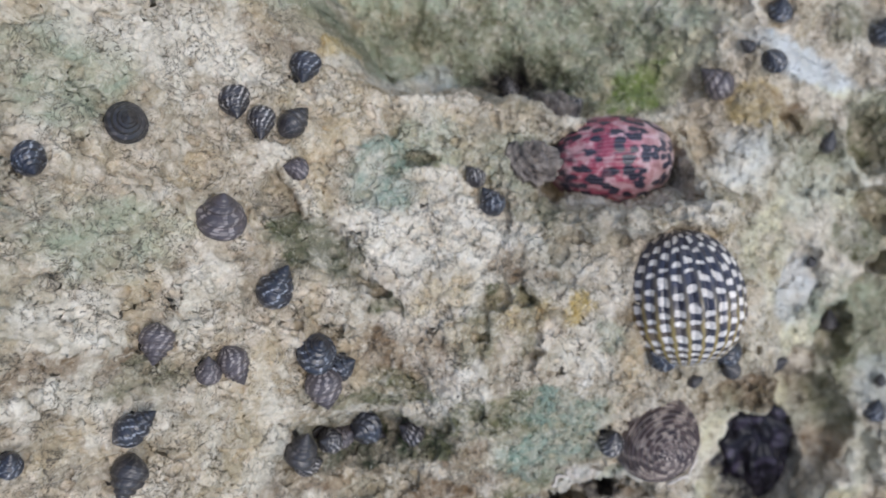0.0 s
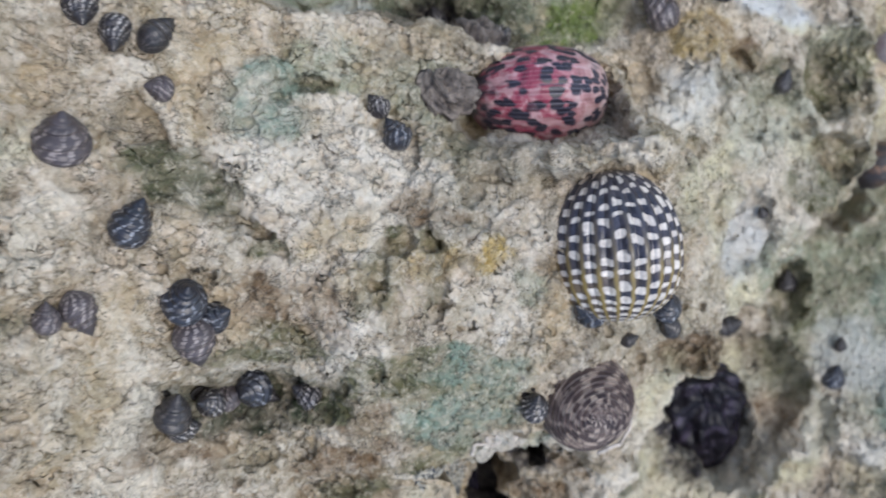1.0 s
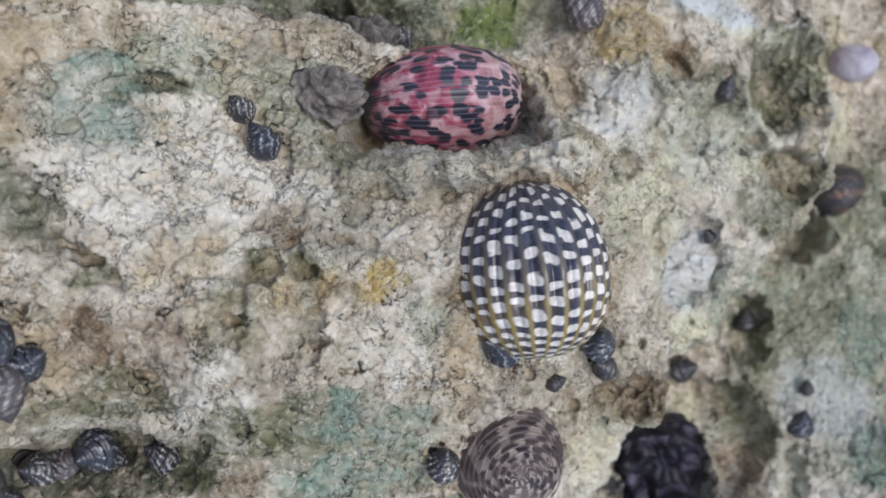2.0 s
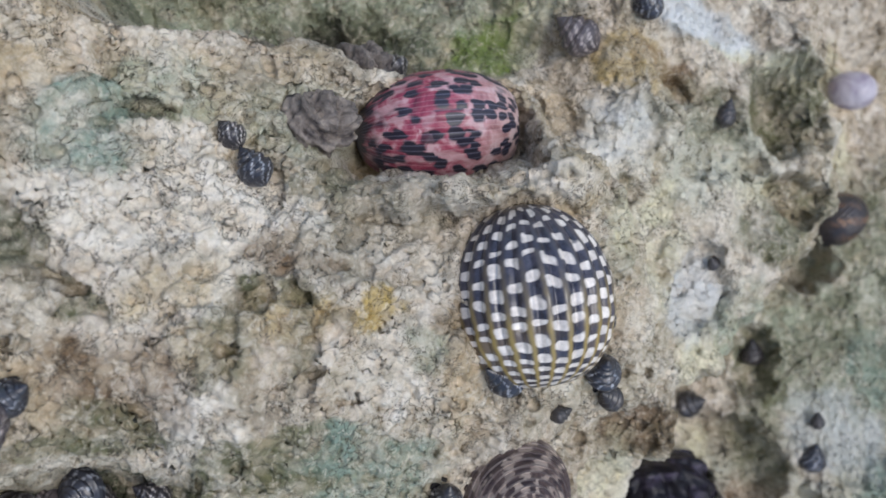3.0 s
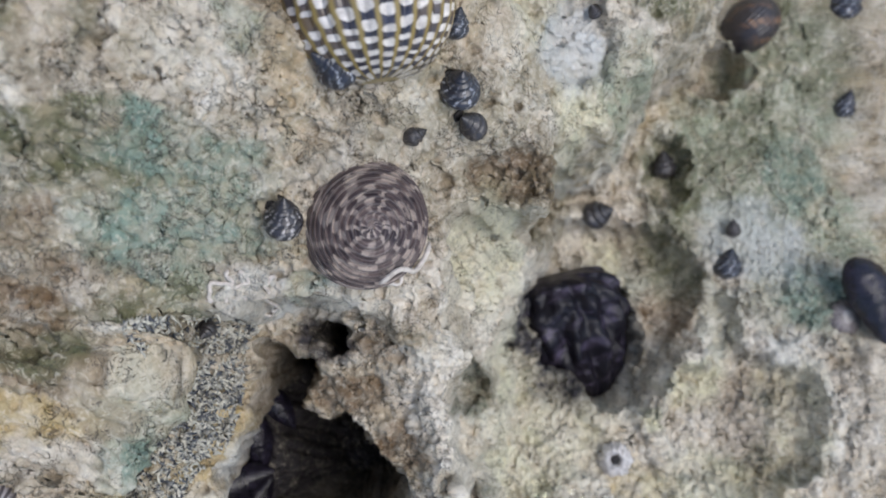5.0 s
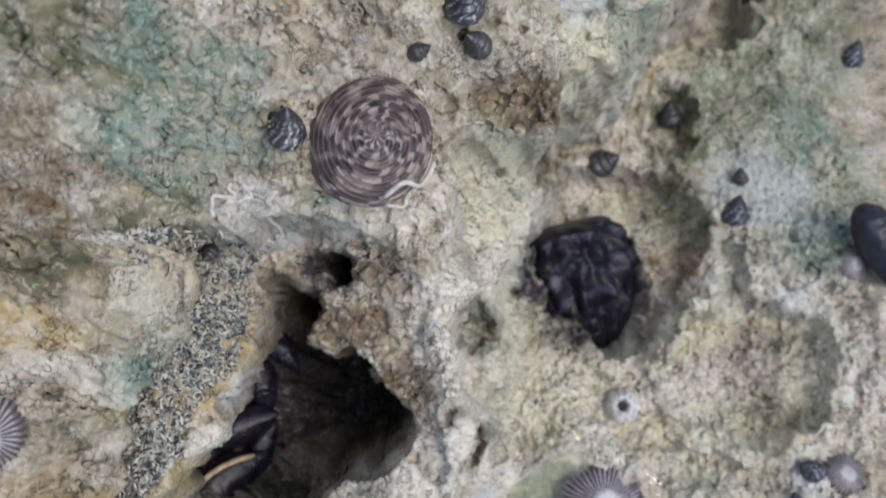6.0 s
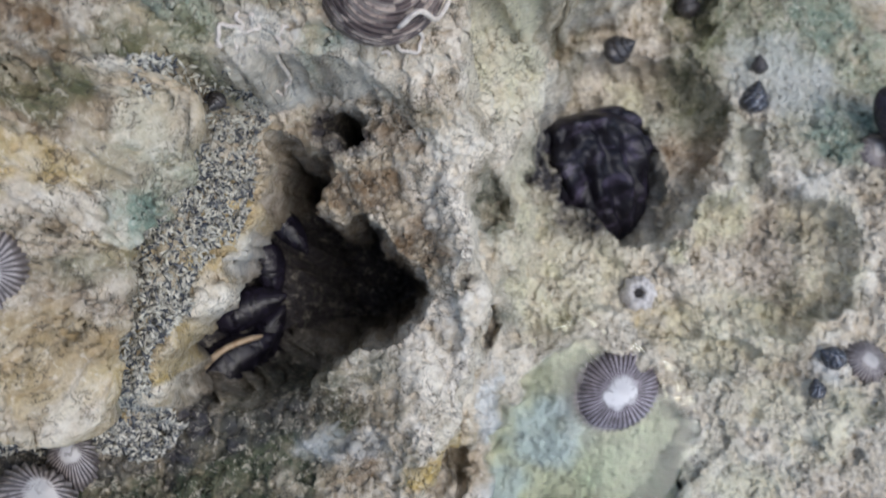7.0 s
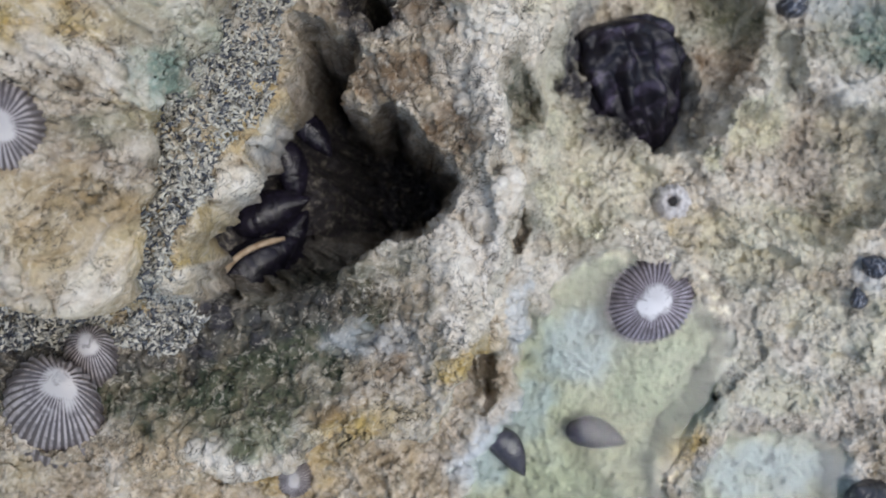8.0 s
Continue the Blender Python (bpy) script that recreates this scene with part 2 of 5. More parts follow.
def roughness_of(x, y, z):
    """Fine relief: lumps, pits, cracks and grain."""
    qx, qy = x + 0.9 * perlin(x, y, 3, 61) + 0.55 * perlin(x, y, 1.1, 63), y + 0.9 * perlin(x, y, 3, 62) + 0.55 * perlin(x, y, 1.1, 64)
    r = 1.1 * fbm(x, y, 5.5, 3, 70) + 1.9 * (0.22 - np.abs(fbm(qx, qy, 2.8, 3, 80))) + 1.8 * (0.22 - np.abs(fbm(qx, qy, 7.0, 3, 83))) - 0.5 * np.clip(0.12 - np.abs(perlin(qx, qy * 1.5, 3.4, 85)), 0, 1) * 5
    d, k = cells(qx + 1.5 * perlin(x, y, 2.4, 6), qy + 1.5 * perlin(x, y, 2.4, 7), 5.0, 4)
    r = r - 1.7 * np.where(k > 0.80, step(0.40, 0.0, d) ** 1.3, 0)
    d, k = cells(qx + 0.6 * perlin(x, y, 0.9, 5), qy + 0.6 * perlin(x, y, 0.9, 8), 1.7, 11)
    r = r - 0.70 * np.where(k > 0.66, step(0.46, 0.0, d) ** 1.2, 0) + 0.34 * perlin(x, y, 1.2, 90) + 0.9 * (0.2 - np.abs(perlin(qx, qy, 1.5, 92))) + 0.4 * perlin(x, y, 0.7, 91)
    # thin flakes with broken edges
    f = 5.5 * fbm(qx, qy, 8.0, 4, 95) + 0.03 * z
    r = r + 0.85 * (np.floor(f) - f + step(0.62, 0.98, f - np.floor(f))) * step(-0.25, 0.2, fbm(x, y, 14, 2, 97))
    r = r * (0.62 + 0.38 * np.maximum(step(-4, 1, outline(x, y, BLOCK)), 0.6 * step(-40, -48, y)))
    for cx, cy, rx, ry, turn, deep in DENTS + GROOVES:
        near = (np.abs(x - cx) < 9) & (np.abs(y - cy) < 9)
        if near.any():
            r[near] -= deep * step(0.24, 0.62, dome(qx[near], qy[near], cx, cy, rx * 1.15, ry * 1.15, turn))
    pool = np.maximum(outline(x, y, POOL), outline(x, y, POOL_SMALL))
    return r * (1 - 0.3 * step(-1, 2, pool))


def ground(x, y, smooth=0.0):
    """Height in millimetres at one place, or averaged round it."""
    if not smooth:
        a, b = np.array([float(x)]), np.array([float(y)])
    else:
        a = x + smooth * np.array([0, 1, -1, 0, 0, .7, .7, -.7, -.7])
        b = y + smooth * np.array([0, 0, 0, 1, -1, .7, -.7, .7, -.7])
    h = height(a, b)
    return float(np.mean(h + roughness_of(a, b, h)))


# ---- materials ----
def material(name, rough=0.6, spec=0.4):
    m = bpy.data.materials.new(name)
    m.use_nodes = True
    b = m.node_tree.nodes["Principled BSDF"]
    b.inputs["Roughness"].default_value = rough
    b.inputs["Specular IOR Level"].default_value = spec
    return m, m.node_tree, b


def put(tree, socket, value):
    if isinstance(value, bpy.types.NodeSocket):
        tree.links.new(value, socket)
    elif isinstance(value, (tuple, list)) and len(value) == 3 and socket.type == "RGBA":
        socket.default_value = (*value, 1)
    else:
        socket.default_value = value


def calc(tree, op, a, b=0.0, clamp=False):
    n = tree.nodes.new("ShaderNodeMath")
    n.operation, n.use_clamp = op, clamp
    put(tree, n.inputs[0], a)
    put(tree, n.inputs[1], b)
    return n.outputs[0]


def grain(tree, where, scale, detail=6, rough=0.6, warp=0.0):
    n = tree.nodes.new("ShaderNodeTexNoise")
    put(tree, n.inputs["Vector"], where)
    n.inputs["Scale"].default_value, n.inputs["Detail"].default_value = scale, detail
    n.inputs["Roughness"].default_value, n.inputs["Distortion"].default_value = rough, warp
    return n.outputs["Fac"]


def crackle(tree, where, scale, feature="F1"):
    n = tree.nodes.new("ShaderNodeTexVoronoi")
    n.feature = feature
    put(tree, n.inputs["Vector"], where)
    n.inputs["Scale"].default_value = scale
    return n.outputs["Distance"]


def blend(tree, fac, a, b, mode="MIX"):
    n = tree.nodes.new("ShaderNodeMix")
    n.data_type, n.blend_type = "RGBA", mode
    put(tree, n.inputs["Factor"], fac)
    put(tree, n.inputs["A"], a)
    put(tree, n.inputs["B"], b)
    return n.outputs["Result"]


def ramp(tree, fac, *stops):
    n = tree.nodes.new("ShaderNodeValToRGB")
    while len(n.color_ramp.elements) < len(stops):
        n.color_ramp.elements.new(0.5)
    for e, (p, c) in zip(n.color_ramp.elements, stops):
        e.position, e.color = p, (*c, 1)
    put(tree, n.inputs["Fac"], fac)
    return n.outputs["Color"]


def span(tree, value, a, b):
    n = tree.nodes.new("ShaderNodeMapRange")
    put(tree, n.inputs["Value"], value)
    n.inputs["From Min"].default_value, n.inputs["From Max"].default_value = a, b
    return n.outputs["Result"]


def bump(tree, bsdf, height, strength, distance):
    n = tree.nodes.new("ShaderNodeBump")
    n.inputs["Strength"].default_value, n.inputs["Distance"].default_value = strength, distance
    put(tree, n.inputs["Height"], height)
    tree.links.new(n.outputs[0], bsdf.inputs["Normal"])


def where_of(tree, out="Object"):
    return tree.nodes.new("ShaderNodeTexCoord").outputs[out]


def stain(tree, name):
    n = tree.nodes.new("ShaderNodeAttribute")
    n.attribute_name = name
    return n.outputs["Fac"]


def rock_material():
    m, t, b = material("weathered_limestone", 0.8, 0.25)
    p = where_of(t)
    big, mid, fine = grain(t, p, 55, 8), grain(t, p, 240, 9, 0.68, 0.5), grain(t, p, 1300, 6, 0.7, 0.8)
    col = ramp(t, mid, (0.30, (0.25, 0.195, 0.135)), (0.45, (0.44, 0.37, 0.275)), (0.55, (0.58, 0.495, 0.39)), (0.68, (0.79, 0.715, 0.61)))
    mottles = (("honey", (0.56, 0.43, 0.25), 48, 0.49, 0.60, 0.50), ("sage", (0.24, 0.27, 0.18), 40, 0.51, 0.63, 0.22), ("ash", (0.50, 0.52, 0.49), 60, 0.52, 0.64, 0.22),
               ("umber", (0.17, 0.135, 0.085), 85, 0.55, 0.66, 0.45), ("chalk", (0.80, 0.74, 0.63), 90, 0.51, 0.61, 0.7), ("verdigris", (0.22, 0.32, 0.26), 60, 0.60, 0.70, 0.3))
    for i, (name, tone, scale, lo, hi, strength) in enumerate(mottles):
        n = t.nodes.new("ShaderNodeMapping")
        n.inputs["Location"].default_value = (0.37 * i + 0.1, 0.61 * i, 0.23 * i)
        put(t, n.inputs["Vector"], p)
        col = blend(t, calc(t, "MULTIPLY", span(t, grain(t, n.outputs[0], scale, 9, 0.66, 0.5), lo, hi), strength), col, tone)
    # The near-black last tone is painted shade; the darkest green is partly so.
    for name, tone, lo, hi in (("sage", (0.35, 0.385, 0.28), 0.30, 0.58), ("pale", (0.79, 0.73, 0.63), 0.36, 0.60), ("ochre", (0.50, 0.36, 0.13), 0.36, 0.60), ("rust", (0.215, 0.145, 0.085), 0.34, 0.60),
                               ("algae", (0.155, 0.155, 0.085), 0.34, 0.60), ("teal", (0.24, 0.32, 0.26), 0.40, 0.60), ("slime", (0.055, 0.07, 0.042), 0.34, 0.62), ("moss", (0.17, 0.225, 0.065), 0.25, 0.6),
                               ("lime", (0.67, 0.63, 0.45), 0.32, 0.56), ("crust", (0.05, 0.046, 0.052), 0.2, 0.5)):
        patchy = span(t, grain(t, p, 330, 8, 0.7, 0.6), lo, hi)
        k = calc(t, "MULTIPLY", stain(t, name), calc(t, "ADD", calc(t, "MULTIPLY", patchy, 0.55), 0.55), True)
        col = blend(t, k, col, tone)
    col = blend(t, calc(t, "MULTIPLY", span(t, fine, 0.47, 0.64), 0.30), col, blend(t, 1.0, col, (0.36, 0.33, 0.30), "MULTIPLY"))
    col = blend(t, calc(t, "MULTIPLY", span(t, grain(t, p, 700, 6, 0.66, 1.2), 0.53, 0.64), 0.45), col, (0.78, 0.71, 0.58))
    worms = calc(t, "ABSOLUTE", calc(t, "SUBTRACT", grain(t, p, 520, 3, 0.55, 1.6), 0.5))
    # Dark lines put the shade inside fine cracks into the colour.
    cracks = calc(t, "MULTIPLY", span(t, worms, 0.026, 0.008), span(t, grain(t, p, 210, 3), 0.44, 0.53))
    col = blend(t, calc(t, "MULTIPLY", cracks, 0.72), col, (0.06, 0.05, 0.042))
    specks = calc(t, "MULTIPLY", span(t, grain(t, p, 620, 3, 0.5, 1.5), 0.67, 0.73), 0.7)
    col = blend(t, specks, col, (0.075, 0.065, 0.06))
    silt = blend(t, span(t, grain(t, p, 110, 5, 0.55, 0.4), 0.36, 0.64), (0.08, 0.105, 0.062), (0.175, 0.21, 0.14))
    col = blend(t, calc(t, "MULTIPLY", stain(t, "silt"), 0.72), col, silt)
    # Pale blue in the pools paints the sky's reflection; elsewhere it tints stone.
    milk_noise = span(t, grain(t, p, 160, 4, 0.5, 0.3), 0.25, 0.50)
    col = blend(t, calc(t, "MULTIPLY", stain(t, "milk"), calc(t, "ADD", calc(t, "MULTIPLY", milk_noise, 0.5), 0.35), True), col, blend(t, stain(t, "silt"), (0.64, 0.67, 0.68), (0.23, 0.275, 0.29)))
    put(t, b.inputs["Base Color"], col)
    wet = stain(t, "wet")
    put(t, b.inputs["Roughness"], calc(t, "SUBTRACT", 0.82, calc(t, "MULTIPLY", wet, 0.3)))
    relief = calc(t, "ADD", calc(t, "MULTIPLY", mid, 0.45), calc(t, "ADD", calc(t, "MULTIPLY", fine, 0.45), calc(t, "MULTIPLY", crackle(t, p, 1100), 0.30)))
    relief = calc(t, "ADD", relief, calc(t, "MULTIPLY", calc(t, "MULTIPLY", span(t, worms, 0.0, 0.04), span(t, grain(t, p, 210, 3), 0.48, 0.60)), 0.22))
    relief = calc(t, "MULTIPLY", relief, calc(t, "SUBTRACT", 1.0, calc(t, "MULTIPLY", stain(t, "silt"), 0.5)))
    bump(t, b, relief, 0.80, 0.0012)
    return m


ROCK = rock_material()


# ---- the rock: one sheet out to the horizon ----
def axis_lines(a, b, pitch, reach):
    core = np.arange(a, b + pitch / 2, pitch)
    far = pitch * np.cumsum(1.32 ** np.arange(1, 40))
    far = far[far < reach]
    return np.concatenate([(a - far)[::-1], core, b + far])


def patches(u, v, ragged, spots):
    """Stain strength from ragged spots (x, y, half widths, turn, strength)."""
    out = np.zeros(u.shape)
    for cx, cy, rx, ry, turn, k in spots:
        reach = 2.2 * max(rx, ry)
        near = (np.abs(u - cx) < reach) & (np.abs(v - cy) < reach)
        out[near] = np.maximum(out[near], k * step(0.14, 0.62, dome(u[near], v[near], cx, cy, rx * 1.15, ry * 1.15, turn)))
    return np.clip(out * ragged, 0, 1)


def build_rock():
    xs, ys = axis_lines(-60, 118, 0.24, 2500), axis_lines(-132, 48, 0.24, 2500)
    X, Y = np.meshgrid(xs, ys)
    x, y = X.ravel(), Y.ravel()
    z = height(x, y)
    away = np.maximum(np.maximum(-60 - x, x - 118), np.maximum(-132 - y, y - 48)).clip(0)
    z = z * np.exp(-away / 300) + 14 * fbm(x, y, 120, 4, 200) * step(0, 120, away)
    z = z + roughness_of(x, y, z)
    # steep faces get relief of their own, sideways
    Z = z.reshape(len(ys), len(xs))
    sy, sx = np.gradient(Z, ys, xs)
    sx, sy = sx.ravel(), sy.ravel()
    slope = np.hypot(sx, sy)
    steep = step(0.9, 2.2, slope) * (away == 0)
    hit = steep > 0.01
    q = fbm(x[hit] + 0.30 * z[hit], y[hit] - 0.26 * z[hit], 4.0, 5, 230, 0.55) + 0.6 * fbm(x[hit] - 0.3 * z[hit], y[hit] + 0.2 * z[hit], 8.0, 2, 240)
    side_x, side_y = np.zeros(x.shape), np.zeros(x.shape)
    side_x[hit] = -sx[hit] / slope[hit] * q * 1.7 * steep[hit]
    side_y[hit] = -sy[hit] / slope[hit] * q * 1.7 * steep[hit]
    # the block's edge leans out over the wall below it
    d = outline(x, y, BELOW)
    lip = np.where(away == 0, overhang(x, y) * step(-16, -5.4, d) * step(-3.6, -5.0, d), 0)
    near = lip > 0.01
    gx = outline(x[near] + 0.6, y[near], BELOW) - outline(x[near] - 0.6, y[near], BELOW)
    gy = outline(x[near], y[near] + 0.6, BELOW) - outline(x[near], y[near] - 0.6, BELOW)
    g = np.maximum(np.hypot(gx, gy), 0.2)
    x0, y0 = x, y
    x, y = x.copy(), y.copy()
    x[near] -= -5.4 * lip[near] * gx / g
    y[near] -= -5.4 * lip[near] * gy / g
    # the cave runs back under the plate beside it
    d = outline(x0, y0, CAVE)
    back = np.where(away == 0, 7.0 * step(0.3, 2.2, d) * np.exp(-np.maximum(d - 2.2, 0) / 12) * step(22, 13, x0 + 0.42 * (y0 + 75)) * step(-97, -90, y0) * step(-52, -60, y0), 0)
    x, y = x + side_x - 0.90 * back, y + side_y + 0.36 * back
    me = bpy.data.meshes.new("rock")
    nx, ny = len(xs), len(ys)
    me.vertices.add(nx * ny)
    me.vertices.foreach_set("co", (np.stack([x, y, z], 1) * 0.001).astype(np.float32).ravel())
    i = (np.arange(ny - 1)[:, None] * nx + np.arange(nx - 1)[None]).ravel()
    quads = np.stack([i, i + 1, i + nx + 1, i + nx], 1).astype(np.int32)
    me.loops.add(quads.size)
    me.loops.foreach_set("vertex_index", quads.ravel())
    me.polygons.add(len(quads))
    me.polygons.foreach_set("loop_start", np.arange(0, quads.size, 4, dtype=np.int32))
    me.update(calc_edges=True)
    me.polygons.foreach_set("use_smooth", np.ones(len(quads), bool))
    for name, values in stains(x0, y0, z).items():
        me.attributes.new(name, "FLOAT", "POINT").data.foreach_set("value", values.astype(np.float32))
    me.materials.append(ROCK)
    return tagged(new("ground", me), "pitted pale limestone shore rock with green algae stains", "rock", kind="structure")


STAINS = {}
STAINS['sage', 'crest'] = [(-50, 12, 5, 5.7, 3, 0.7), (-13, 28, 16.9, 6.3, 3, 0.9), (14, 31, 7.4, 5.3, 3, 0.8), (-45, -7, 5.2, 3.9, 3, 0.6), (-9, 8, 6, 3.4, 3, 0.6), (5, 6, 5.4, 4.5, 3, 0.5), (20, -21, 2.6, 2.6, 0, 0.6)]
STAINS['pale', 'crest'] = [(-39, 17, 10.6, 3.5, 3, 0.5), (-21, 20, 3.6, 2, 3, 0.8), (-48, -16, 3.7, 3.1, 3, 0.8), (-8, -6, 12.3, 4.9, 3, 1), (-9, -17, 4.8, 4.8, 3, 0.5), (-3, -29, 4.4, 4.9, 3, 1), (36, -1, 5.5, 1.8, 3, 0.8), (-5, -28, 3.5, 4, 0, 0.9), (16, -26, 5.1, 3.2, 0, 0.7), (-8, 2, 3.7, 2.5, 0, 0.7)]
STAINS['rust', 'crest'] = [(-30, 22, 4.7, 3.1, 3, 0.45), (-48, -22, 5.9, 1.8, 3, 0.75), (-10, -25, 5.6, 4, 3, 0.7), (-22, -43, 7.5, 2.5, 3, 0.7), (4, -45, 4.4, 2.2, 3, 0.7), (5, -11, 3.7, 2.4, 0, 0.6), (-15, -23, 3.3, 3.3, 0, 0.85)]
STAINS['ochre', 'crest'] = [(-25, 21, 1.3, 1.3, 3, 1), (6, -17, 5, 2.5, 3, 0.45), (15, -17, 2.1, 1.9, 0, 1), (-6, -15, 2.9, 2.3, 0, 0.4), (-1, 21, 2.6, 2.2, 0, 0.8)]
STAINS['algae', 'crest'] = [(-25, 29, 4.2, 5.3, 3, 0.5), (-4, 26, 6.3, 4.2, 3, 0.6), (21, 35, 6.4, 3.2, 3, 0.6), (31, 30, 4.1, 5.2, 3, 0.5), (-42, -25, 3.9, 2, 3, 0.6), (-27, -6, 2, 3.2, 13, 1), (-22, -9, 5.9, 1.7, -39, 0.8), (-14, -16, 4.4, 1.1, -12, 0.8), (-15, -31, 7.4, 1.8, 3, 0.8), (-8, -39, 5.6, 2.6, 3, 1), (6, -36, 6, 2.1, 3, 0.85), (0, -20, 2.1, 3.4, 0, 0.7), (7, -20, 1.3, 4.2, 0, 0.5), (-12, -28, 3.5, 2.3, 0, 0.7), (4, -33, 6.7, 2.4, 0, 0.9)]
STAINS['algae', 'crest_more'] = [(8, -2, 3.9, 1.8, 0, 0.6)]
STAINS['lime', 'crest'] = [(36, 27, 2.5, 7.3, -22, 0.8), (-40, -5, 4.1, 3.4, 3, 0.4)]
STAINS['milk', 'crest'] = [(-11, 22, 3.3, 2.5, 0, 0.5)]
STAINS['teal', 'crest'] = [(-16, 1, 4, 4, 3, 0.7), (12, -41, 8.1, 3.6, 3, 0.85), (12, -33, 5.2, 2.6, 0, 0.8), (-15, 5, 3.2, 2.6, 0, 0.7)]
STAINS['sage', 'terrace'] = [(60, 5, 6.6, 6.6, 3, 0.8), (70, -20, 5.7, 6.9, 3, 0.7), (49, 9, 5.7, 4.9, 0, 0.6), (67, 8, 8.8, 5.3, 0, 0.9), (69, -22, 4.5, 5.4, 0, 0.7)]
STAINS['rust', 'terrace'] = [(57, 19, 7.7, 2.2, -14, 0.8)]
STAINS['ochre', 'terrace'] = [(50, 20, 7.3, 3.1, -12, 0.7), (48, 19, 4, 2.4, -20, 0.6)]
STAINS['algae', 'terrace'] = [(69, 39, 4.5, 3.4, 3, 0.7), (64, 14, 10, 4.5, 3, 0.6), (77, -4, 7, 4.6, 3, 0.8), (87, -36, 5.5, 8.2, 3, 0.8), (80, 18, 8.1, 7.1, 0, 1), (82, 2, 7.6, 3.8, 0, 0.7), (48, -0, 3.6, 2.5, 0, 0.6), (44, -9, 2.9, 2.9, 0, 0.5), (86, -28, 3.9, 6.9, 0, 0.7)]
STAINS['lime', 'terrace'] = [(53, -7, 5.4, 5.4, 3, 0.5), (46, -4, 2.9, 3.9, 3, 0.6), (103, 31, 2.1, 8.3, -10, 1), (73, 24, 10.2, 1.1, -4, 0.9), (105, 15, 3.1, 5.4, 10, 0.8), (74, 3, 4.7, 2.8, 0, 0.6), (55, -2, 2.6, 3.5, 0, 0.8), (54, -11, 3.4, 5, 0, 0.7), (61, -25, 3.5, 5.2, 0, 0.8)]
STAINS['milk', 'terrace'] = [(60, 29, 12, 2.8, -15, 0.9), (48, 10, 5.3, 4, 0, 0.55), (61, -15, 5.1, 6, 0, 0.7), (97, -39, 4.2, 2.5, -2, 0.4)]
STAINS['teal', 'terrace'] = [(111, -29, 5.8, 7, 0, 0.6)]
STAINS['sage', 'ledge'] = [(11, -48, 3, 3, -2, 0.7), (10, -109, 5, 1.9, -2, 0.7)]
STAINS['pale', 'ledge'] = [(3, -56, 3.6, 3, -2, 0.2), (-6, -64, 3.6, 3, -2, 0.35), (-6, -83, 3.6, 2.4, -2, 0.2), (28, -50, 4.2, 1.8, -2, 0.8), (41, -58, 3, 3, -2, 0.9), (38, -64, 3.4, 3.8, -2, 1), (36, -96, 3, 4.9, -2, 0.9), (4, -112, 3.5, 1.8, -2, 0.7)]
STAINS['rust', 'ledge'] = [(-1, -49, 6.8, 2.3, -2, 0.75), (-2, -60, 3, 1.6, -2, 0.5), (31, -57, 4.5, 2.1, -2, 0.8), (27, -64, 4.7, 2.3, -2, 0.85), (34, -71, 2.8, 3.1, -2, 0.9), (21, -57, 3.8, 1.5, -2, 0.5), (23, -94, 5.4, 3.1, -2, 0.75), (19, -105, 3.6, 2.9, -2, 0.5), (26, -101, 2.9, 2.9, -2, 0.6)]
STAINS['ochre', 'ledge'] = [(-10, -89, 5.6, 3.5, -2, 0.9), (35, -102, 3.7, 2.2, -2, 0.9), (6, -122, 8.2, 2.4, -2, 0.6), (21, -109, 4.2, 2.8, -2, 0.85)]
STAINS['algae', 'ledge'] = [(-4, -54, 4, 2.3, -2, 0.85), (-5, -73, 3.6, 2.4, -2, 0.5), (9, -98, 6.9, 3.8, -2, 0.9), (7, -105, 7.3, 4.4, -2, 0.9)]
# The last spot is painted sky reflection in the pool.
STAINS['milk', 'ledge'] = [(18, -49, 3.8, 3.1, -2, 0.35), (25, -98, 3.1, 1.7, -2, 0.5), (22, -98, 4.4, 2.2, -2, 0.5), (39, -121, 4.3, 5.6, -32, 0.9)]
STAINS['teal', 'ledge'] = [(-0, -65, 2.8, 2.5, -2, 0.9), (24, -49, 1.9, 1.9, -2, 0.5)]
STAINS['sage', 'shelf'] = [(80, -47, 9.2, 5.8, 0, 0.9), (50, -41, 3.3, 4.1, -2, 0.7), (119, -43, 3.1, 5.2, -2, 0.8), (92, -58, 3.6, 6, -2, 0.9), (83, -92, 4.8, 3.8, -2, 0.7), (88, -112, 5.7, 2.8, -2, 0.9), (71, -110, 8.9, 7, -2, 1), (82, -107, 2.7, 4.6, -2, 0.6)]
STAINS['pale', 'shelf'] = [(69, -41, 5.3, 5.3, -2, 0.7), (93, -77, 6, 6, -2, 0.6), (111, -73, 2.5, 7.3, -2, 1), (86, -104, 5.6, 3.4, -2, 0.7)]
STAINS['rust', 'shelf'] = [(78, -42, 5.3, 5.3, -2, 0.5), (84, -56, 4.1, 5.2, -2, 0.7), (100, -74, 7, 7, -2, 0.45), (96, -93, 5.7, 2.9, -2, 0.5)]
STAINS['ochre', 'shelf'] = [(71, -121, 2.4, 3.6, -2, 0.7)]
STAINS['algae', 'shelf'] = [(87, -46, 5.2, 6.2, -2, 0.75), (99, -83, 8.9, 2, -2, 0.6), (106, -100, 4.6, 2.8, -2, 0.5), (58, -87, 3.7, 3.7, -2, 0.4)]
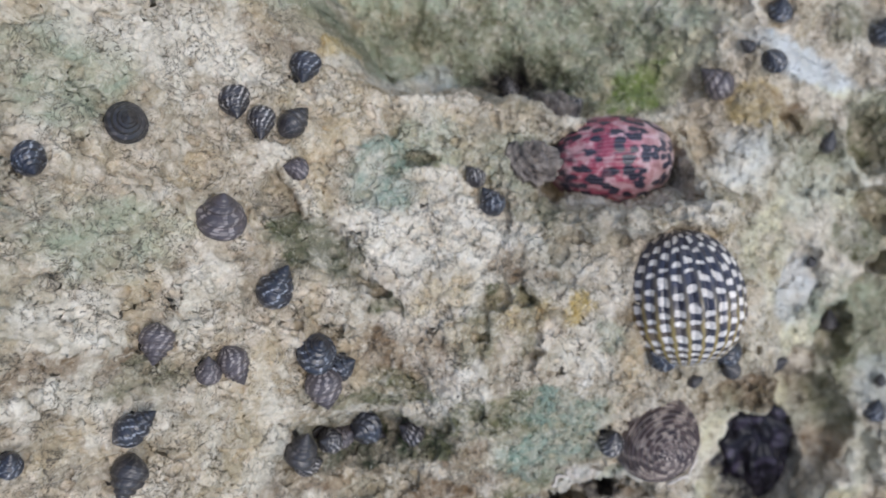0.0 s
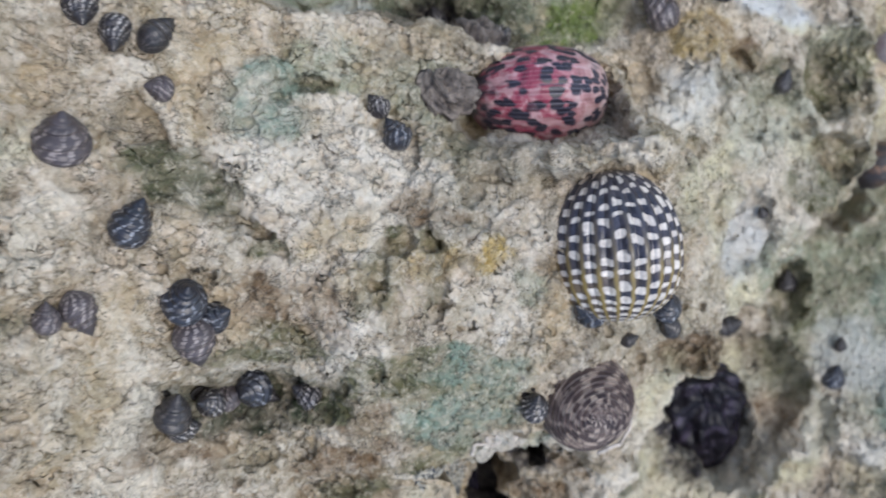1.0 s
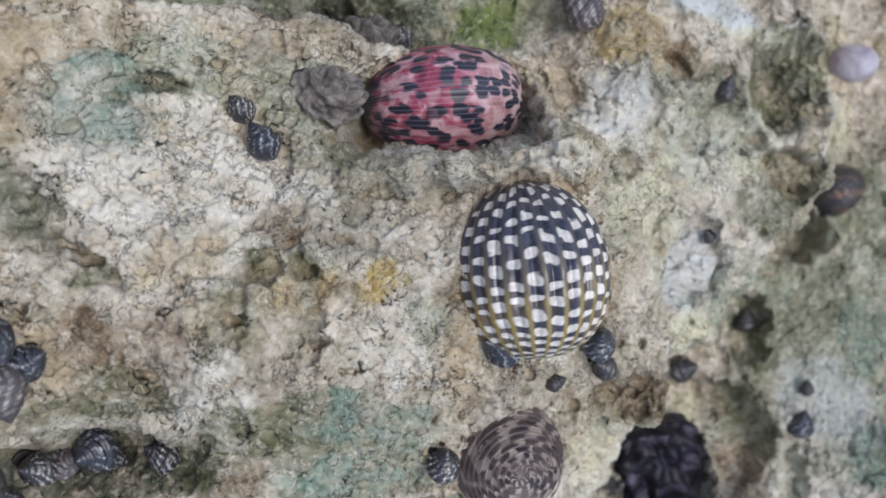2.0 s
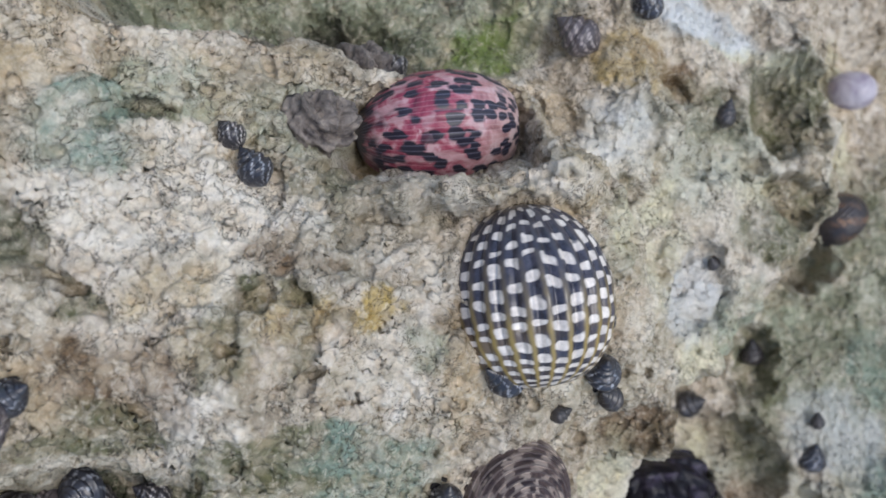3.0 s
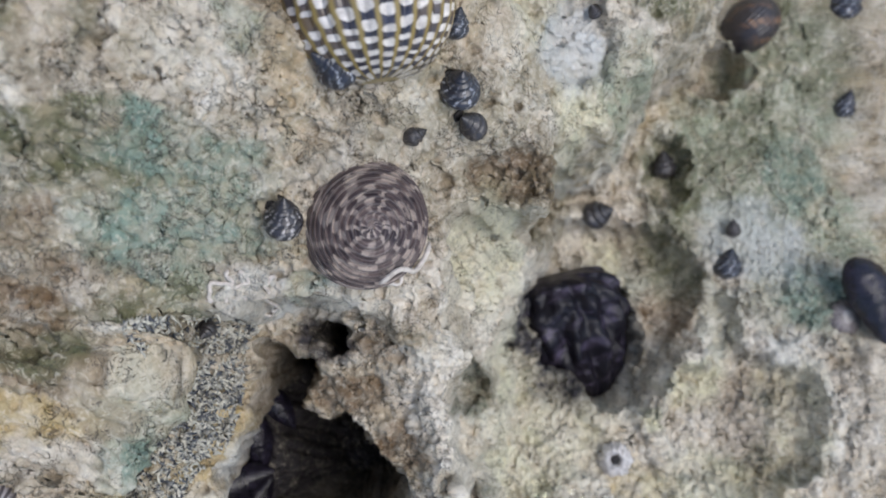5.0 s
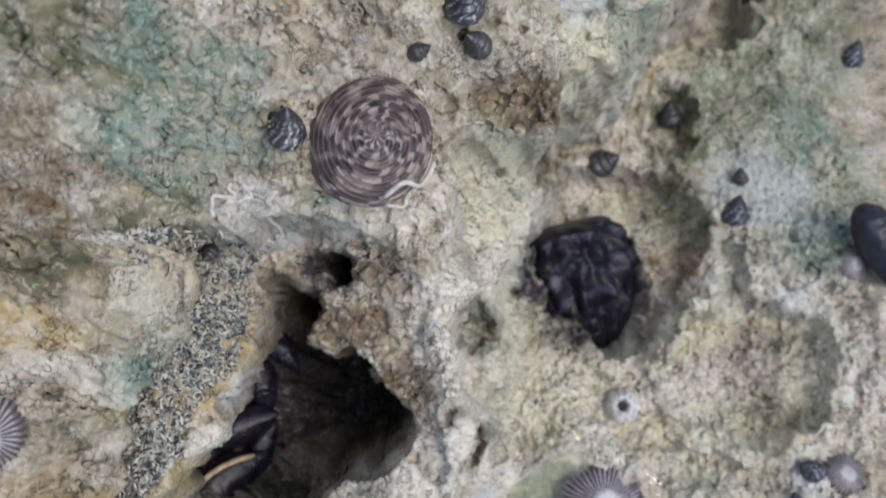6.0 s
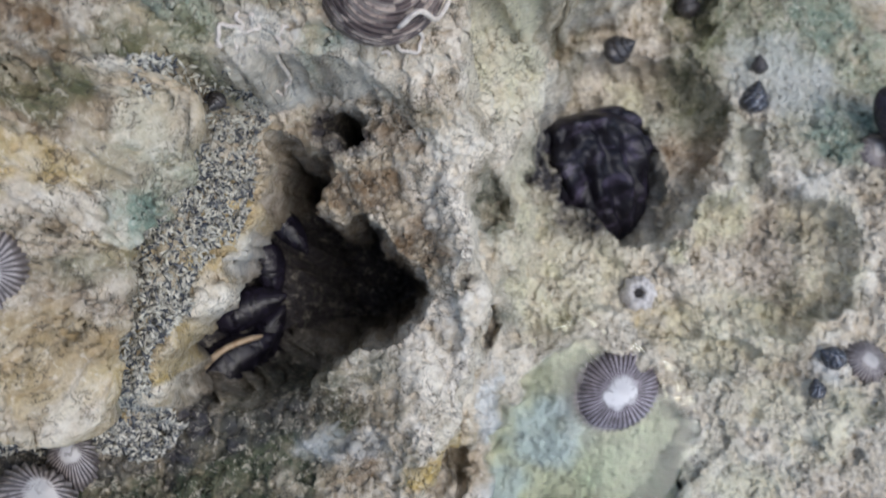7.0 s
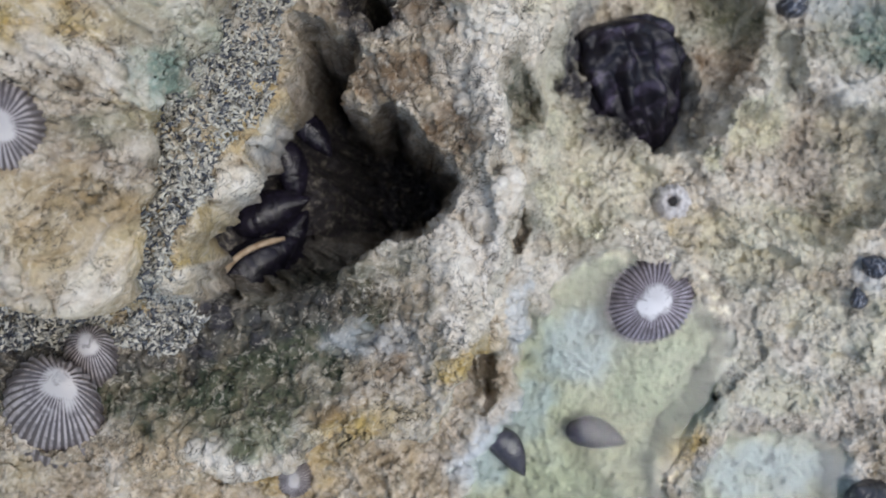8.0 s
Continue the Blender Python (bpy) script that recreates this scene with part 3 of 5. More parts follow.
STAINS['lime', 'shelf'] = [(73, -46, 3, 5.8, 0, 0.7), (48, -44, 5, 7.4, -2, 0.7), (55, -63, 5, 9, -2, 0.85), (55, -80, 5.7, 5.7, -2, 0.75), (88, -68, 6.1, 3.6, 18, 1), (78, -74, 2.9, 2.5, -2, 0.9), (99, -106, 5.6, 3.7, -2, 0.6), (50, -126, 5.6, 2.8, -2, 0.6), (89, -113, 6.4, 2.7, -2, 0.5)]
# The last four spots paint pale sky reflection into the pools.
STAINS['milk', 'shelf'] = [(95, -43, 4.1, 6.8, 3, 0.3), (100, -42, 8, 6.8, 0, 0.47), (106, -44, 5.2, 6.2, -2, 0.5), (105, -62, 4.9, 2.6, -2, 0.3), (103, -93, 2.9, 2.9, -2, 0.6), (45, -97, 1.6, 5.4, 3, 0.8), (55, -104, 5.8, 5.6, 23, 1), (46, -114, 5.6, 3.7, 28, 0.8), (86, -126, 10.8, 4.2, -2, 1)]
STAINS['teal', 'shelf'] = [(110, -53, 5, 5, -2, 0.9)]
STAINS["ochre", "plate"] = [(9.5, -68, 2.8, 5.6, -27, .6), (3, -84, 3.6, 1.7, 32, .7), (-5, -60, 3.6, 1.8, -2, .55), (-2, -70, 3.8, 3.1, -2, .5), (-7, -80, 3.6, 2.4, -2, .5), (11, -118, 5.5, 2.4, -2, .6), (76, -85, 5.8, 3.8, -2, .5), (97, -86, 4.9, 3.0, -2, .45)]
STAINS["pale", "plate"] = [(40.5, -72, 3, 9, 4, 1), (39, -88, 3, 9, 4, .9), (0, -87, 3.5, 1.4, 22, .7), (8, -77, 1.8, 2.9, -32, .8), (36, -86, 3.7, 6.7, -2, .8)]
STAINS["milk", "plate"] = [(12, -71, 1.5, 2.6, -2, .5)]
STAINS["rust", "plate"] = [(16, -95, 4.4, 3.0, -2, .5)]
STAINS["lime", "wide"] = [(60, -72, 10.8, 10.8, -2, .55), (87, -87, 12.4, 5.7, -2, .55), (105, -73, 5, 9, -2, .5), (95, -100, 10.4, 4.7, -2, .5)]
STAINS["algae", "dents"] = [(1.7, -15.2, 2, 1.4, -14, .8), (6.7, -15.1, 1.3, 1.6, 0, .8), (-11.2, 5.3, 2.3, 0.9, 5, .8), (2.7, -34.4, 7.2, 2.8, 4, .85), (6.8, -49.7, 5.8, 1.9, 0, .7), (4.5, -32.1, 5.5, 2.4, 0, .9)]
STAINS["rust", "slope"] = [(-4.8, -49.5, 7.3, 3, 0, .9), (-3.5, -40.4, 4, 3.4, 0, .6), (-6, -55.3, 5.6, 1.9, 0, .9), (-4.7, -78, 5.4, 3.6, -2, .4)]
STAINS["teal", "slope"] = [(15.7, -37.8, 5, 3.1, 0, .9), (9.4, -44.5, 4.4, 2.5, 0, .6), (16.5, -34.9, 4, 2.7, 0, .8)]
STAINS["ochre", "slope"] = [(-7.2, -60.8, 3.8, 2.6, 0, .7), (-12.5, -90.8, 6.6, 3.7, -2, .9), (-2.5, -82, 3.1, 3.1, -2, .6)]
STAINS["sage", "slope"] = [(2.2, -60.7, 4.7, 3.3, 0, .6)]
STAINS["pale", "shelf_wide"] = [(60, -75, 15, 24, 0, .65), (92, -75, 26, 22, 0, .65), (95, -48, 18, 10, 0, .5), (92, -105, 24, 12, 0, .6), (50, 9, 8, 6, 0, .7), (50, -52, 8, 12, 0, .6), (64, 8, 16, 20, 0, .4)]
STAINS["sage", "drop"] = [(100, -28, 14, 14, 0, .8), (112, -45, 12, 14, 0, .8), (112, -10, 12, 16, 0, .7)]
STAINS["algae", "drop"] = [(98, -38, 10, 8, 0, .55), (106, -52, 9, 7, 0, .45), (60, -36, 6, 6, 0, .4), (108, -24, 9, 9, 0, .6), (92, -30, 7, 8, 0, .6), (118, 0, 10, 14, 0, .6)]
STAINS["sage", "basin"] = [(8, 29, 24, 8, 0, .95), (-6, 38, 30, 7, 0, .9), (24, 36, 16, 8, 0, .8)]
STAINS["algae", "basin"] = [(-10, 33, 12, 4, 0, .7), (12, 26, 10, 4, 0, .6)]
# Dark algae, plus painted shade over pits, the cave's fringe and rib hollows.
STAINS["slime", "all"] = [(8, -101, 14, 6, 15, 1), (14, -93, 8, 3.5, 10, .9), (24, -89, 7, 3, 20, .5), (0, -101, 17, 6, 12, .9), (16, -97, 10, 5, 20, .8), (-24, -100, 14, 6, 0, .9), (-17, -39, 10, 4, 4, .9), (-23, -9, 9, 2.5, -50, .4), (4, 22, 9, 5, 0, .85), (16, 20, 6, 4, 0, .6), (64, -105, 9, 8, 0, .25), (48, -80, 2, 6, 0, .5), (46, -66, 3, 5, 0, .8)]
STAINS["moss", "all"] = [(29, 23, 8, 3.6, 35, 1)]
# Near-black spots painted as shade in pits, window, den and under the overhang.
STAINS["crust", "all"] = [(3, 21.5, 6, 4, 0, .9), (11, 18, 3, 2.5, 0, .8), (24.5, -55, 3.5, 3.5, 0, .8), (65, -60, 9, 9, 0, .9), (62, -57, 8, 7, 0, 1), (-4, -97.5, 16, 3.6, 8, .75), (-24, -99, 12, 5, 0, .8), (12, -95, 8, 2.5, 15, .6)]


def stains(x, y, z):
    s = {}
    u, v = x + 2.6 * fbm(x, y, 7, 5, 100, 0.6), y + 2.6 * fbm(x, y, 7, 5, 107, 0.6)
    ragged = 0.95 + 0.9 * fbm(x, y, 4, 4, 103, 0.6)
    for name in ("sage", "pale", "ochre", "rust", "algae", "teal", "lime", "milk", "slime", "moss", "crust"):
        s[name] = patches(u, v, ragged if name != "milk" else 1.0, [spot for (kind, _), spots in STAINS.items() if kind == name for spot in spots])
    s["rust"] = np.maximum(s["rust"], 0.9 * step(-0.4, 0.6, outline(x + 1.2 * fbm(x, y, 4, 4, 21), y + 1.2 * fbm(x, y, 4, 4, 29), NOTCH)))
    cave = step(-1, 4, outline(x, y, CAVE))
    # Painted shade: the cave's colour darkens with depth.
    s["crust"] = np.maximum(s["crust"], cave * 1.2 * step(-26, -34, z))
    pool = np.maximum(outline(x, y, POOL), outline(x, y, POOL_SMALL))
    s["silt"] = step(-1.5, 2.0, pool)
    s["wet"] = np.maximum(step(-4, -1, pool) * step(1, -1, pool), np.maximum(cave, s["crust"]))
    return s


build_rock()


# ---- shells: materials ----
def shell_checks():
    """Black and white checks along raised cords, olive grooves towards the lip."""
    m, t, b = material("checked_shell", 0.32, 0.5)
    uv = t.nodes.new("ShaderNodeSeparateXYZ")
    put(t, uv.inputs[0], where_of(t, "UV"))
    wob = grain(t, where_of(t, "UV"), 5, 3)
    cord = calc(t, "ADD", calc(t, "MULTIPLY", uv.outputs[0], 28), calc(t, "MULTIPLY", calc(t, "SUBTRACT", wob, 0.5), 0.5))
    idx, frac = calc(t, "FLOOR", cord), calc(t, "FRACT", cord)
    rnd = t.nodes.new("ShaderNodeTexWhiteNoise")
    rnd.noise_dimensions = "1D"
    put(t, rnd.inputs["W"], idx)
    along = calc(t, "ADD", calc(t, "MULTIPLY", calc(t, "POWER", uv.outputs[1], 1.1), 13.0), calc(t, "ADD", calc(t, "MULTIPLY", idx, 0.42), calc(t, "MULTIPLY", rnd.outputs["Value"], 0.36)))
    along = calc(t, "ADD", along, calc(t, "MULTIPLY", wob, 2.4))
    cell = calc(t, "FRACT", along)
    cell = calc(t, "SUBTRACT", cell, calc(t, "MULTIPLY", calc(t, "SUBTRACT", 0.6, uv.outputs[1]), 0.18))
    side = calc(t, "ABSOLUTE", calc(t, "SUBTRACT", frac, 0.5))
    patch = t.nodes.new("ShaderNodeTexNoise")
    put(t, patch.inputs["Vector"], where_of(t, "UV"))
    patch.inputs["Scale"].default_value = 14
    mid = calc(t, "SUBTRACT", calc(t, "ABSOLUTE", calc(t, "SUBTRACT", cell, 0.73)), calc(t, "MULTIPLY", calc(t, "SUBTRACT", patch.outputs["Fac"], 0.5), 0.22))
    mid = calc(t, "MAXIMUM", mid, 0.0)
    spot = calc(t, "POWER", calc(t, "ADD", calc(t, "POWER", calc(t, "DIVIDE", mid, 0.255), 3.0), calc(t, "POWER", calc(t, "DIVIDE", side, 0.44), 3.0)), 0.3333)
    white = span(t, spot, 1.08, 0.84)
    groove = span(t, side, 0.27, 0.45)
    p = where_of(t)
    worn = grain(t, p, 900, 5)
    ink = blend(t, span(t, worn, 0.4, 0.7), (0.020, 0.020, 0.034), (0.065, 0.065, 0.095))
    ink = blend(t, calc(t, "MULTIPLY", span(t, calc(t, "ABSOLUTE", calc(t, "SUBTRACT", uv.outputs[1], 0.66)), 0.22, 0.05), span(t, wob, 0.38, 0.6)), ink, (0.13, 0.09, 0.055))
    chalk = blend(t, span(t, worn, 0.35, 0.7), (0.72, 0.67, 0.62), (0.44, 0.40, 0.37))
    col = blend(t, white, ink, chalk)
    olive = blend(t, span(t, calc(t, "ADD", uv.outputs[1], calc(t, "MULTIPLY", calc(t, "SUBTRACT", wob, 0.5), 0.5)), 0.34, 0.60), (0.05, 0.05, 0.07), (0.31, 0.225, 0.07))
    col = blend(t, calc(t, "MULTIPLY", groove, 0.85), col, olive)
    put(t, b.inputs["Base Color"], col)
    b.inputs["Coat Weight"].default_value, b.inputs["Coat Roughness"].default_value = 0.15, 0.25
    bump(t, b, calc(t, "ADD", calc(t, "MULTIPLY", white, 0.4), calc(t, "MULTIPLY", worn, 0.3)), 0.4, 0.0002)
    return m


def shell_red():
    """Crimson to cream, with broken black blotches in bands along the growth lines."""
    m, t, b = material("crimson_shell", 0.42, 0.4)
    uv = t.nodes.new("ShaderNodeSeparateXYZ")
    put(t, uv.inputs[0], where_of(t, "UV"))
    n = t.nodes.new("ShaderNodeMapping")
    n.inputs["Scale"].default_value = (33, 12, 1)
    put(t, n.inputs["Vector"], where_of(t, "UV"))
    blot = grain(t, n.outputs[0], 1.0, 1, 0.4, 0.3)
    grid = t.nodes.new("ShaderNodeMapping")
    grid.inputs["Scale"].default_value = (27, 13, 1)
    thread = t.nodes.new("ShaderNodeTexWhiteNoise")
    thread.noise_dimensions = "1D"
    put(t, thread.inputs["W"], calc(t, "FLOOR", calc(t, "MULTIPLY", uv.outputs[0], 68)))
    torn = t.nodes.new("ShaderNodeCombineXYZ")
    put(t, torn.inputs[0], uv.outputs[0])
    put(t, torn.inputs[1], calc(t, "ADD", uv.outputs[1], calc(t, "MULTIPLY", thread.outputs["Value"], 0.034)))
    put(t, grid.inputs["Vector"], torn.outputs[0])
    dots = t.nodes.new("ShaderNodeTexVoronoi")
    dots.voronoi_dimensions, dots.distance = "2D", "MINKOWSKI"
    dots.inputs["Exponent"].default_value, dots.inputs["Scale"].default_value, dots.inputs["Randomness"].default_value = 3.0, 1.0, 0.8
    put(t, dots.inputs["Vector"], grid.outputs[0])
    pick = t.nodes.new("ShaderNodeSeparateXYZ")
    put(t, pick.inputs[0], dots.outputs["Color"])
    near = calc(t, "ADD", dots.outputs["Distance"], calc(t, "MULTIPLY", calc(t, "SUBTRACT", blot, 0.5), 0.9))
    dark = calc(t, "MULTIPLY", span(t, near, 0.50, 0.35), span(t, pick.outputs[0], 0.30, 0.34))
    dark = calc(t, "MAXIMUM", dark, span(t, calc(t, "ADD", uv.outputs[1], calc(t, "MULTIPLY", blot, 0.35)), 0.42, 0.30))
    p = where_of(t)
    mott = grain(t, p, 230, 5, 0.62, 1.2)
    red = ramp(t, mott, (0.32, (0.11, 0.016, 0.04)), (0.44, (0.25, 0.035, 0.075)), (0.53, (0.36, 0.09, 0.135)), (0.62, (0.55, 0.36, 0.40)))
    cream = ramp(t, mott, (0.3, (0.33, 0.17, 0.17)), (0.5, (0.54, 0.40, 0.38)), (0.7, (0.52, 0.43, 0.45)))
    col = blend(t, span(t, uv.outputs[1], 0.52, 0.86), red, cream)
    fleck = t.nodes.new("ShaderNodeMapping")
    fleck.inputs["Scale"].default_value, fleck.inputs["Location"].default_value = (24, 9, 1), (3.1, 1.7, 0)
    put(t, fleck.inputs["Vector"], torn.outputs[0])
    col = blend(t, calc(t, "MULTIPLY", span(t, grain(t, fleck.outputs[0], 1.0, 2, 0.5, 0.4), 0.52, 0.62), 0.55), col, (0.55, 0.40, 0.42))
    lines = calc(t, "FRACT", calc(t, "MULTIPLY", uv.outputs[0], 68))
    col = blend(t, calc(t, "MULTIPLY", span(t, lines, 0.7, 0.95), 0.22), col, (0.62, 0.5, 0.5))
    ink = blend(t, span(t, lines, 0.72, 0.9), (0.018, 0.017, 0.032), (0.09, 0.09, 0.13))
    col = blend(t, dark, col, ink)
    put(t, b.inputs["Base Color"], col)
    b.inputs["Coat Weight"].default_value, b.inputs["Coat Roughness"].default_value = 0.12, 0.3
    bump(t, b, calc(t, "ADD", calc(t, "MULTIPLY", lines, 0.5), mott), 0.2, 0.0001)
    return m


def shell_spire():
    """Grey-brown and pale dashes on spiral cords."""
    m, t, b = material("banded_top_shell", 0.42, 0.45)
    uv = t.nodes.new("ShaderNodeSeparateXYZ")
    put(t, uv.inputs[0], where_of(t, "UV"))
    coil = calc(t, "ADD", calc(t, "MULTIPLY", uv.outputs[1], 13), uv.outputs[0])
    idx, frac = calc(t, "FLOOR", coil), calc(t, "FRACT", coil)
    rnd = t.nodes.new("ShaderNodeTexWhiteNoise")
    rnd.noise_dimensions = "1D"
    put(t, rnd.inputs["W"], idx)
    dash = calc(t, "ADD", calc(t, "MULTIPLY", uv.outputs[0], 9.0), calc(t, "ADD", calc(t, "MULTIPLY", uv.outputs[1], 2.0), calc(t, "MULTIPLY", rnd.outputs["Value"], 0.55)))
    dash = calc(t, "FRACT", calc(t, "ADD", dash, calc(t, "MULTIPLY", grain(t, where_of(t), 170, 4), 3.2)))
    p = where_of(t)
    worn = grain(t, p, 500, 6, 0.65, 0.6)
    dark = blend(t, span(t, worn, 0.38, 0.66), (0.035, 0.025, 0.03), (0.125, 0.09, 0.085))
    pale = blend(t, span(t, worn, 0.38, 0.66), (0.37, 0.31, 0.27), (0.18, 0.14, 0.13))
    col = blend(t, calc(t, "MULTIPLY", span(t, dash, 0.50, 0.62), span(t, dash, 0.99, 0.88)), dark, pale)
    groove = span(t, calc(t, "ABSOLUTE", calc(t, "SUBTRACT", frac, 0.5)), 0.33, 0.47)
    col = blend(t, calc(t, "MULTIPLY", groove, 0.8), col, (0.07, 0.052, 0.05))
    put(t, b.inputs["Base Color"], col)
    bump(t, b, worn, 0.35, 0.0002)
    return m


def shell_striped(name, ink, light, bands, share, rough=0.35):
    """Small snail shell with wavy pale stripes across the whorls."""
    m, t, b = material(name, rough, 0.5)
    uv = t.nodes.new("ShaderNodeSeparateXYZ")
    put(t, uv.inputs[0], where_of(t, "UV"))
    info = t.nodes.new("ShaderNodeObjectInfo").outputs["Random"]
    wob = grain(t, where_of(t, "UV"), 9, 3)
    a = calc(t, "ADD", calc(t, "MULTIPLY", uv.outputs[0], bands), calc(t, "ADD", calc(t, "MULTIPLY", wob, 1.3), calc(t, "MULTIPLY", info, 7)))
    s = calc(t, "FRACT", calc(t, "ADD", a, calc(t, "MULTIPLY", uv.outputs[1], 2.5)))
    cord = calc(t, "ABSOLUTE", calc(t, "SUBTRACT", calc(t, "FRACT", calc(t, "ADD", calc(t, "MULTIPLY", uv.outputs[1], 13), uv.outputs[0])), 0.5))
    line = calc(t, "MULTIPLY", calc(t, "MULTIPLY", span(t, s, 1 - share, 1 - share + 0.1), span(t, s, 1.0, 0.94)), span(t, cord, 0.06, 0.16))
    line = calc(t, "MULTIPLY", line, span(t, uv.outputs[1], 0.18, 0.40))
    p = where_of(t)
    worn = grain(t, p, 1400, 5)
    dark = blend(t, span(t, worn, 0.4, 0.7), ink, tuple(min(1, c * 1.9 + 0.006) for c in ink))
    col = blend(t, calc(t, "MULTIPLY", line, span(t, grain(t, where_of(t, "UV"), 4.5, 2), 0.36, 0.56)), dark, light)
    put(t, b.inputs["Base Color"], col)
    b.inputs["Coat Weight"].default_value, b.inputs["Coat Roughness"].default_value = 0.3, 0.2
    bump(t, b, calc(t, "ADD", worn, line), 0.4, 0.00015)
    return m


def plain(name, tone, tone2, scale=600, rough=0.5, relief=0.0003, spec=0.4):
    m, t, b = material(name, rough, spec)
    p = where_of(t)
    n = grain(t, p, scale, 7, 0.65, 0.5)
    put(t, b.inputs["Base Color"], blend(t, span(t, n, 0.36, 0.66), tone, tone2))
    bump(t, b, n, 0.6, relief)
    return m


CHECKS, RED, SPIRE = shell_checks(), shell_red(), shell_spire()
NIGHT = shell_striped("blue_black_shell", (0.013, 0.014, 0.021), (0.30, 0.315, 0.35), 11, 0.36)
ZEBRA = shell_striped("zebra_shell", (0.016, 0.014, 0.017), (0.46, 0.43, 0.41), 13, 0.42)
DUSK = shell_striped("grey_brown_shell", (0.05, 0.041, 0.045), (0.30, 0.26, 0.25), 12, 0.5, 0.5)
SOOT = shell_striped("sooty_shell", (0.020, 0.018, 0.020), (0.09, 0.08, 0.078), 11, 0.42, 0.42)
MUSSEL = plain("black_mussel_shell", (0.005, 0.0045, 0.008), (0.020, 0.017, 0.030), 420, 0.24, 0.0005, 0.45)
CREAM = plain("cream_shell_edge", (0.55, 0.45, 0.33), (0.30, 0.2, 0.12), 500, 0.3)
TUBE = plain("white_worm_tube", (0.66, 0.60, 0.54), (0.45, 0.39, 0.34), 900, 0.6)
FLESH = plain("dark_shell_mouth", (0.012, 0.010, 0.010), (0.03, 0.025, 0.022), 700, 0.5)


# ---- shells: shapes ----
def surface(name, rows, uvs, mat, wrap=True, cap=True):
    """A mesh from rings of points (metres) and their UVs."""
    nv, nu = rows.shape[:2]
    me = bpy.data.meshes.new(name)
    faces, fuv = [], []
    last = nu if wrap else nu - 1
    for i in range(nv - 1):
        for j in range(last):
            k = (j + 1) % nu
            faces.append((i * nu + j, i * nu + k, (i + 1) * nu + k, (i + 1) * nu + j))
            u0, u1 = uvs[i, j, 0], uvs[i, j, 0] + 1.0 / (nu if wrap else nu - 1)
            fuv += [(u0, uvs[i, j, 1]), (u1, uvs[i, k, 1]), (u1, uvs[i + 1, k, 1]), (u0, uvs[i + 1, j, 1])]
    if cap:
        faces.append(tuple((nv - 1) * nu + j for j in range(nu)))
        fuv += [(0.5, 1.0)] * nu
        faces.append(tuple(range(nu - 1, -1, -1)))
        fuv += [tuple(uvs[0, 0])] * nu
    me.from_pydata([tuple(p) for p in rows.reshape(-1, 3)], [], faces)
    layer = me.uv_layers.new(name="UVMap")
    layer.data.foreach_set("uv", np.array(fuv, np.float32).ravel())
    me.polygons.foreach_set("use_smooth", np.ones(len(faces), bool))
    me.materials.append(mat)
    me.update()
    return me


def nerite_mesh(name, long, wide, tall, cords, depth, mat, pole=0.80, slant=0.0):
    """A globular shell: cords fan out from the spire at +y to the lip at -y, flat below."""
    nu, nv = 34 * 8, 110
    v, u = np.linspace(0.012, 1, nv)[:, None], (np.arange(nu) / nu)[None]
    ang = (u - 0.5) * 2 * np.pi
    w = v ** pole
    rho = np.sin(np.pi * w * 0.90) ** 0.86 + 0.0 * u
    rho = np.where(v > 0.93, rho * np.sqrt(np.clip(1 - ((v - 0.93) / 0.075) ** 2, 0, 1)) * 0.6 + rho * 0.4, rho)
    rib = depth * (np.abs(np.cos(np.pi * u * cords)) ** 0.6 - 0.5) * np.sin(np.pi * np.clip(v * 1.1, 0, 1)) ** 0.5
    growth = 0.006 * np.sin(v * 46 + 2 * np.sin(ang)) * np.sin(np.pi * v)
    rho = rho * (1 + rib + growth)
    y = long / 2 * np.cos(np.pi * w * 0.93) + 0.0 * u
    x = wide / 2 * rho * np.sin(ang) + slant * wide * np.sin(np.pi * v) * 0.1
    c = np.cos(ang)
    z = np.where(c > 0, tall * rho * c, 0.16 * tall * rho * c)
    rows = np.stack([x, y, z], 2) * 0.001
    return surface(name, rows, np.stack([u + 0 * v, v + 0 * u], 2), mat)


def whorl_mesh(name, mat, slim=0.74):
    """A short-spired snail shell of unit length: the spire points to +z, the last whorl swells to a lip."""
    nu, nv = 40, 52
    v, u = np.linspace(0.006, 0.996, nv)[:, None], (np.arange(nu) / nu)[None]
    ang = u * 2 * np.pi
    r = slim / 2 * np.sin(np.pi * v ** 1.45) ** 0.62 + 0 * u
    f = np.log(v / 0.46) / math.log(1 / 0.6) + u
    f = f - np.floor(f)
    seam = np.exp(-(np.minimum(f, 1 - f) / 0.13) ** 2)
    spire = step(0.66, 0.46, v)
    r = r * (1 + spire * (0.16 * (np.sin(np.pi * f) - 0.6) - 0.07 * seam))
    r = r * (1 + 0.018 * np.cos(2 * np.pi * (v * 13 + u)))
    r = r * (1 + 0.17 * step(0.45, 0.8, v) * np.exp(-((ang - 4.4) / 0.8) ** 2))
    rows = np.stack([r * np.cos(ang), r * np.sin(ang), 0.5 - v + 0.02 * np.cos(ang - 4.4) * step(0.5, 0.9, v)], 2) * 0.001
    return surface(name, rows, np.stack([u + 0 * v, v + 0 * u], 2), mat)


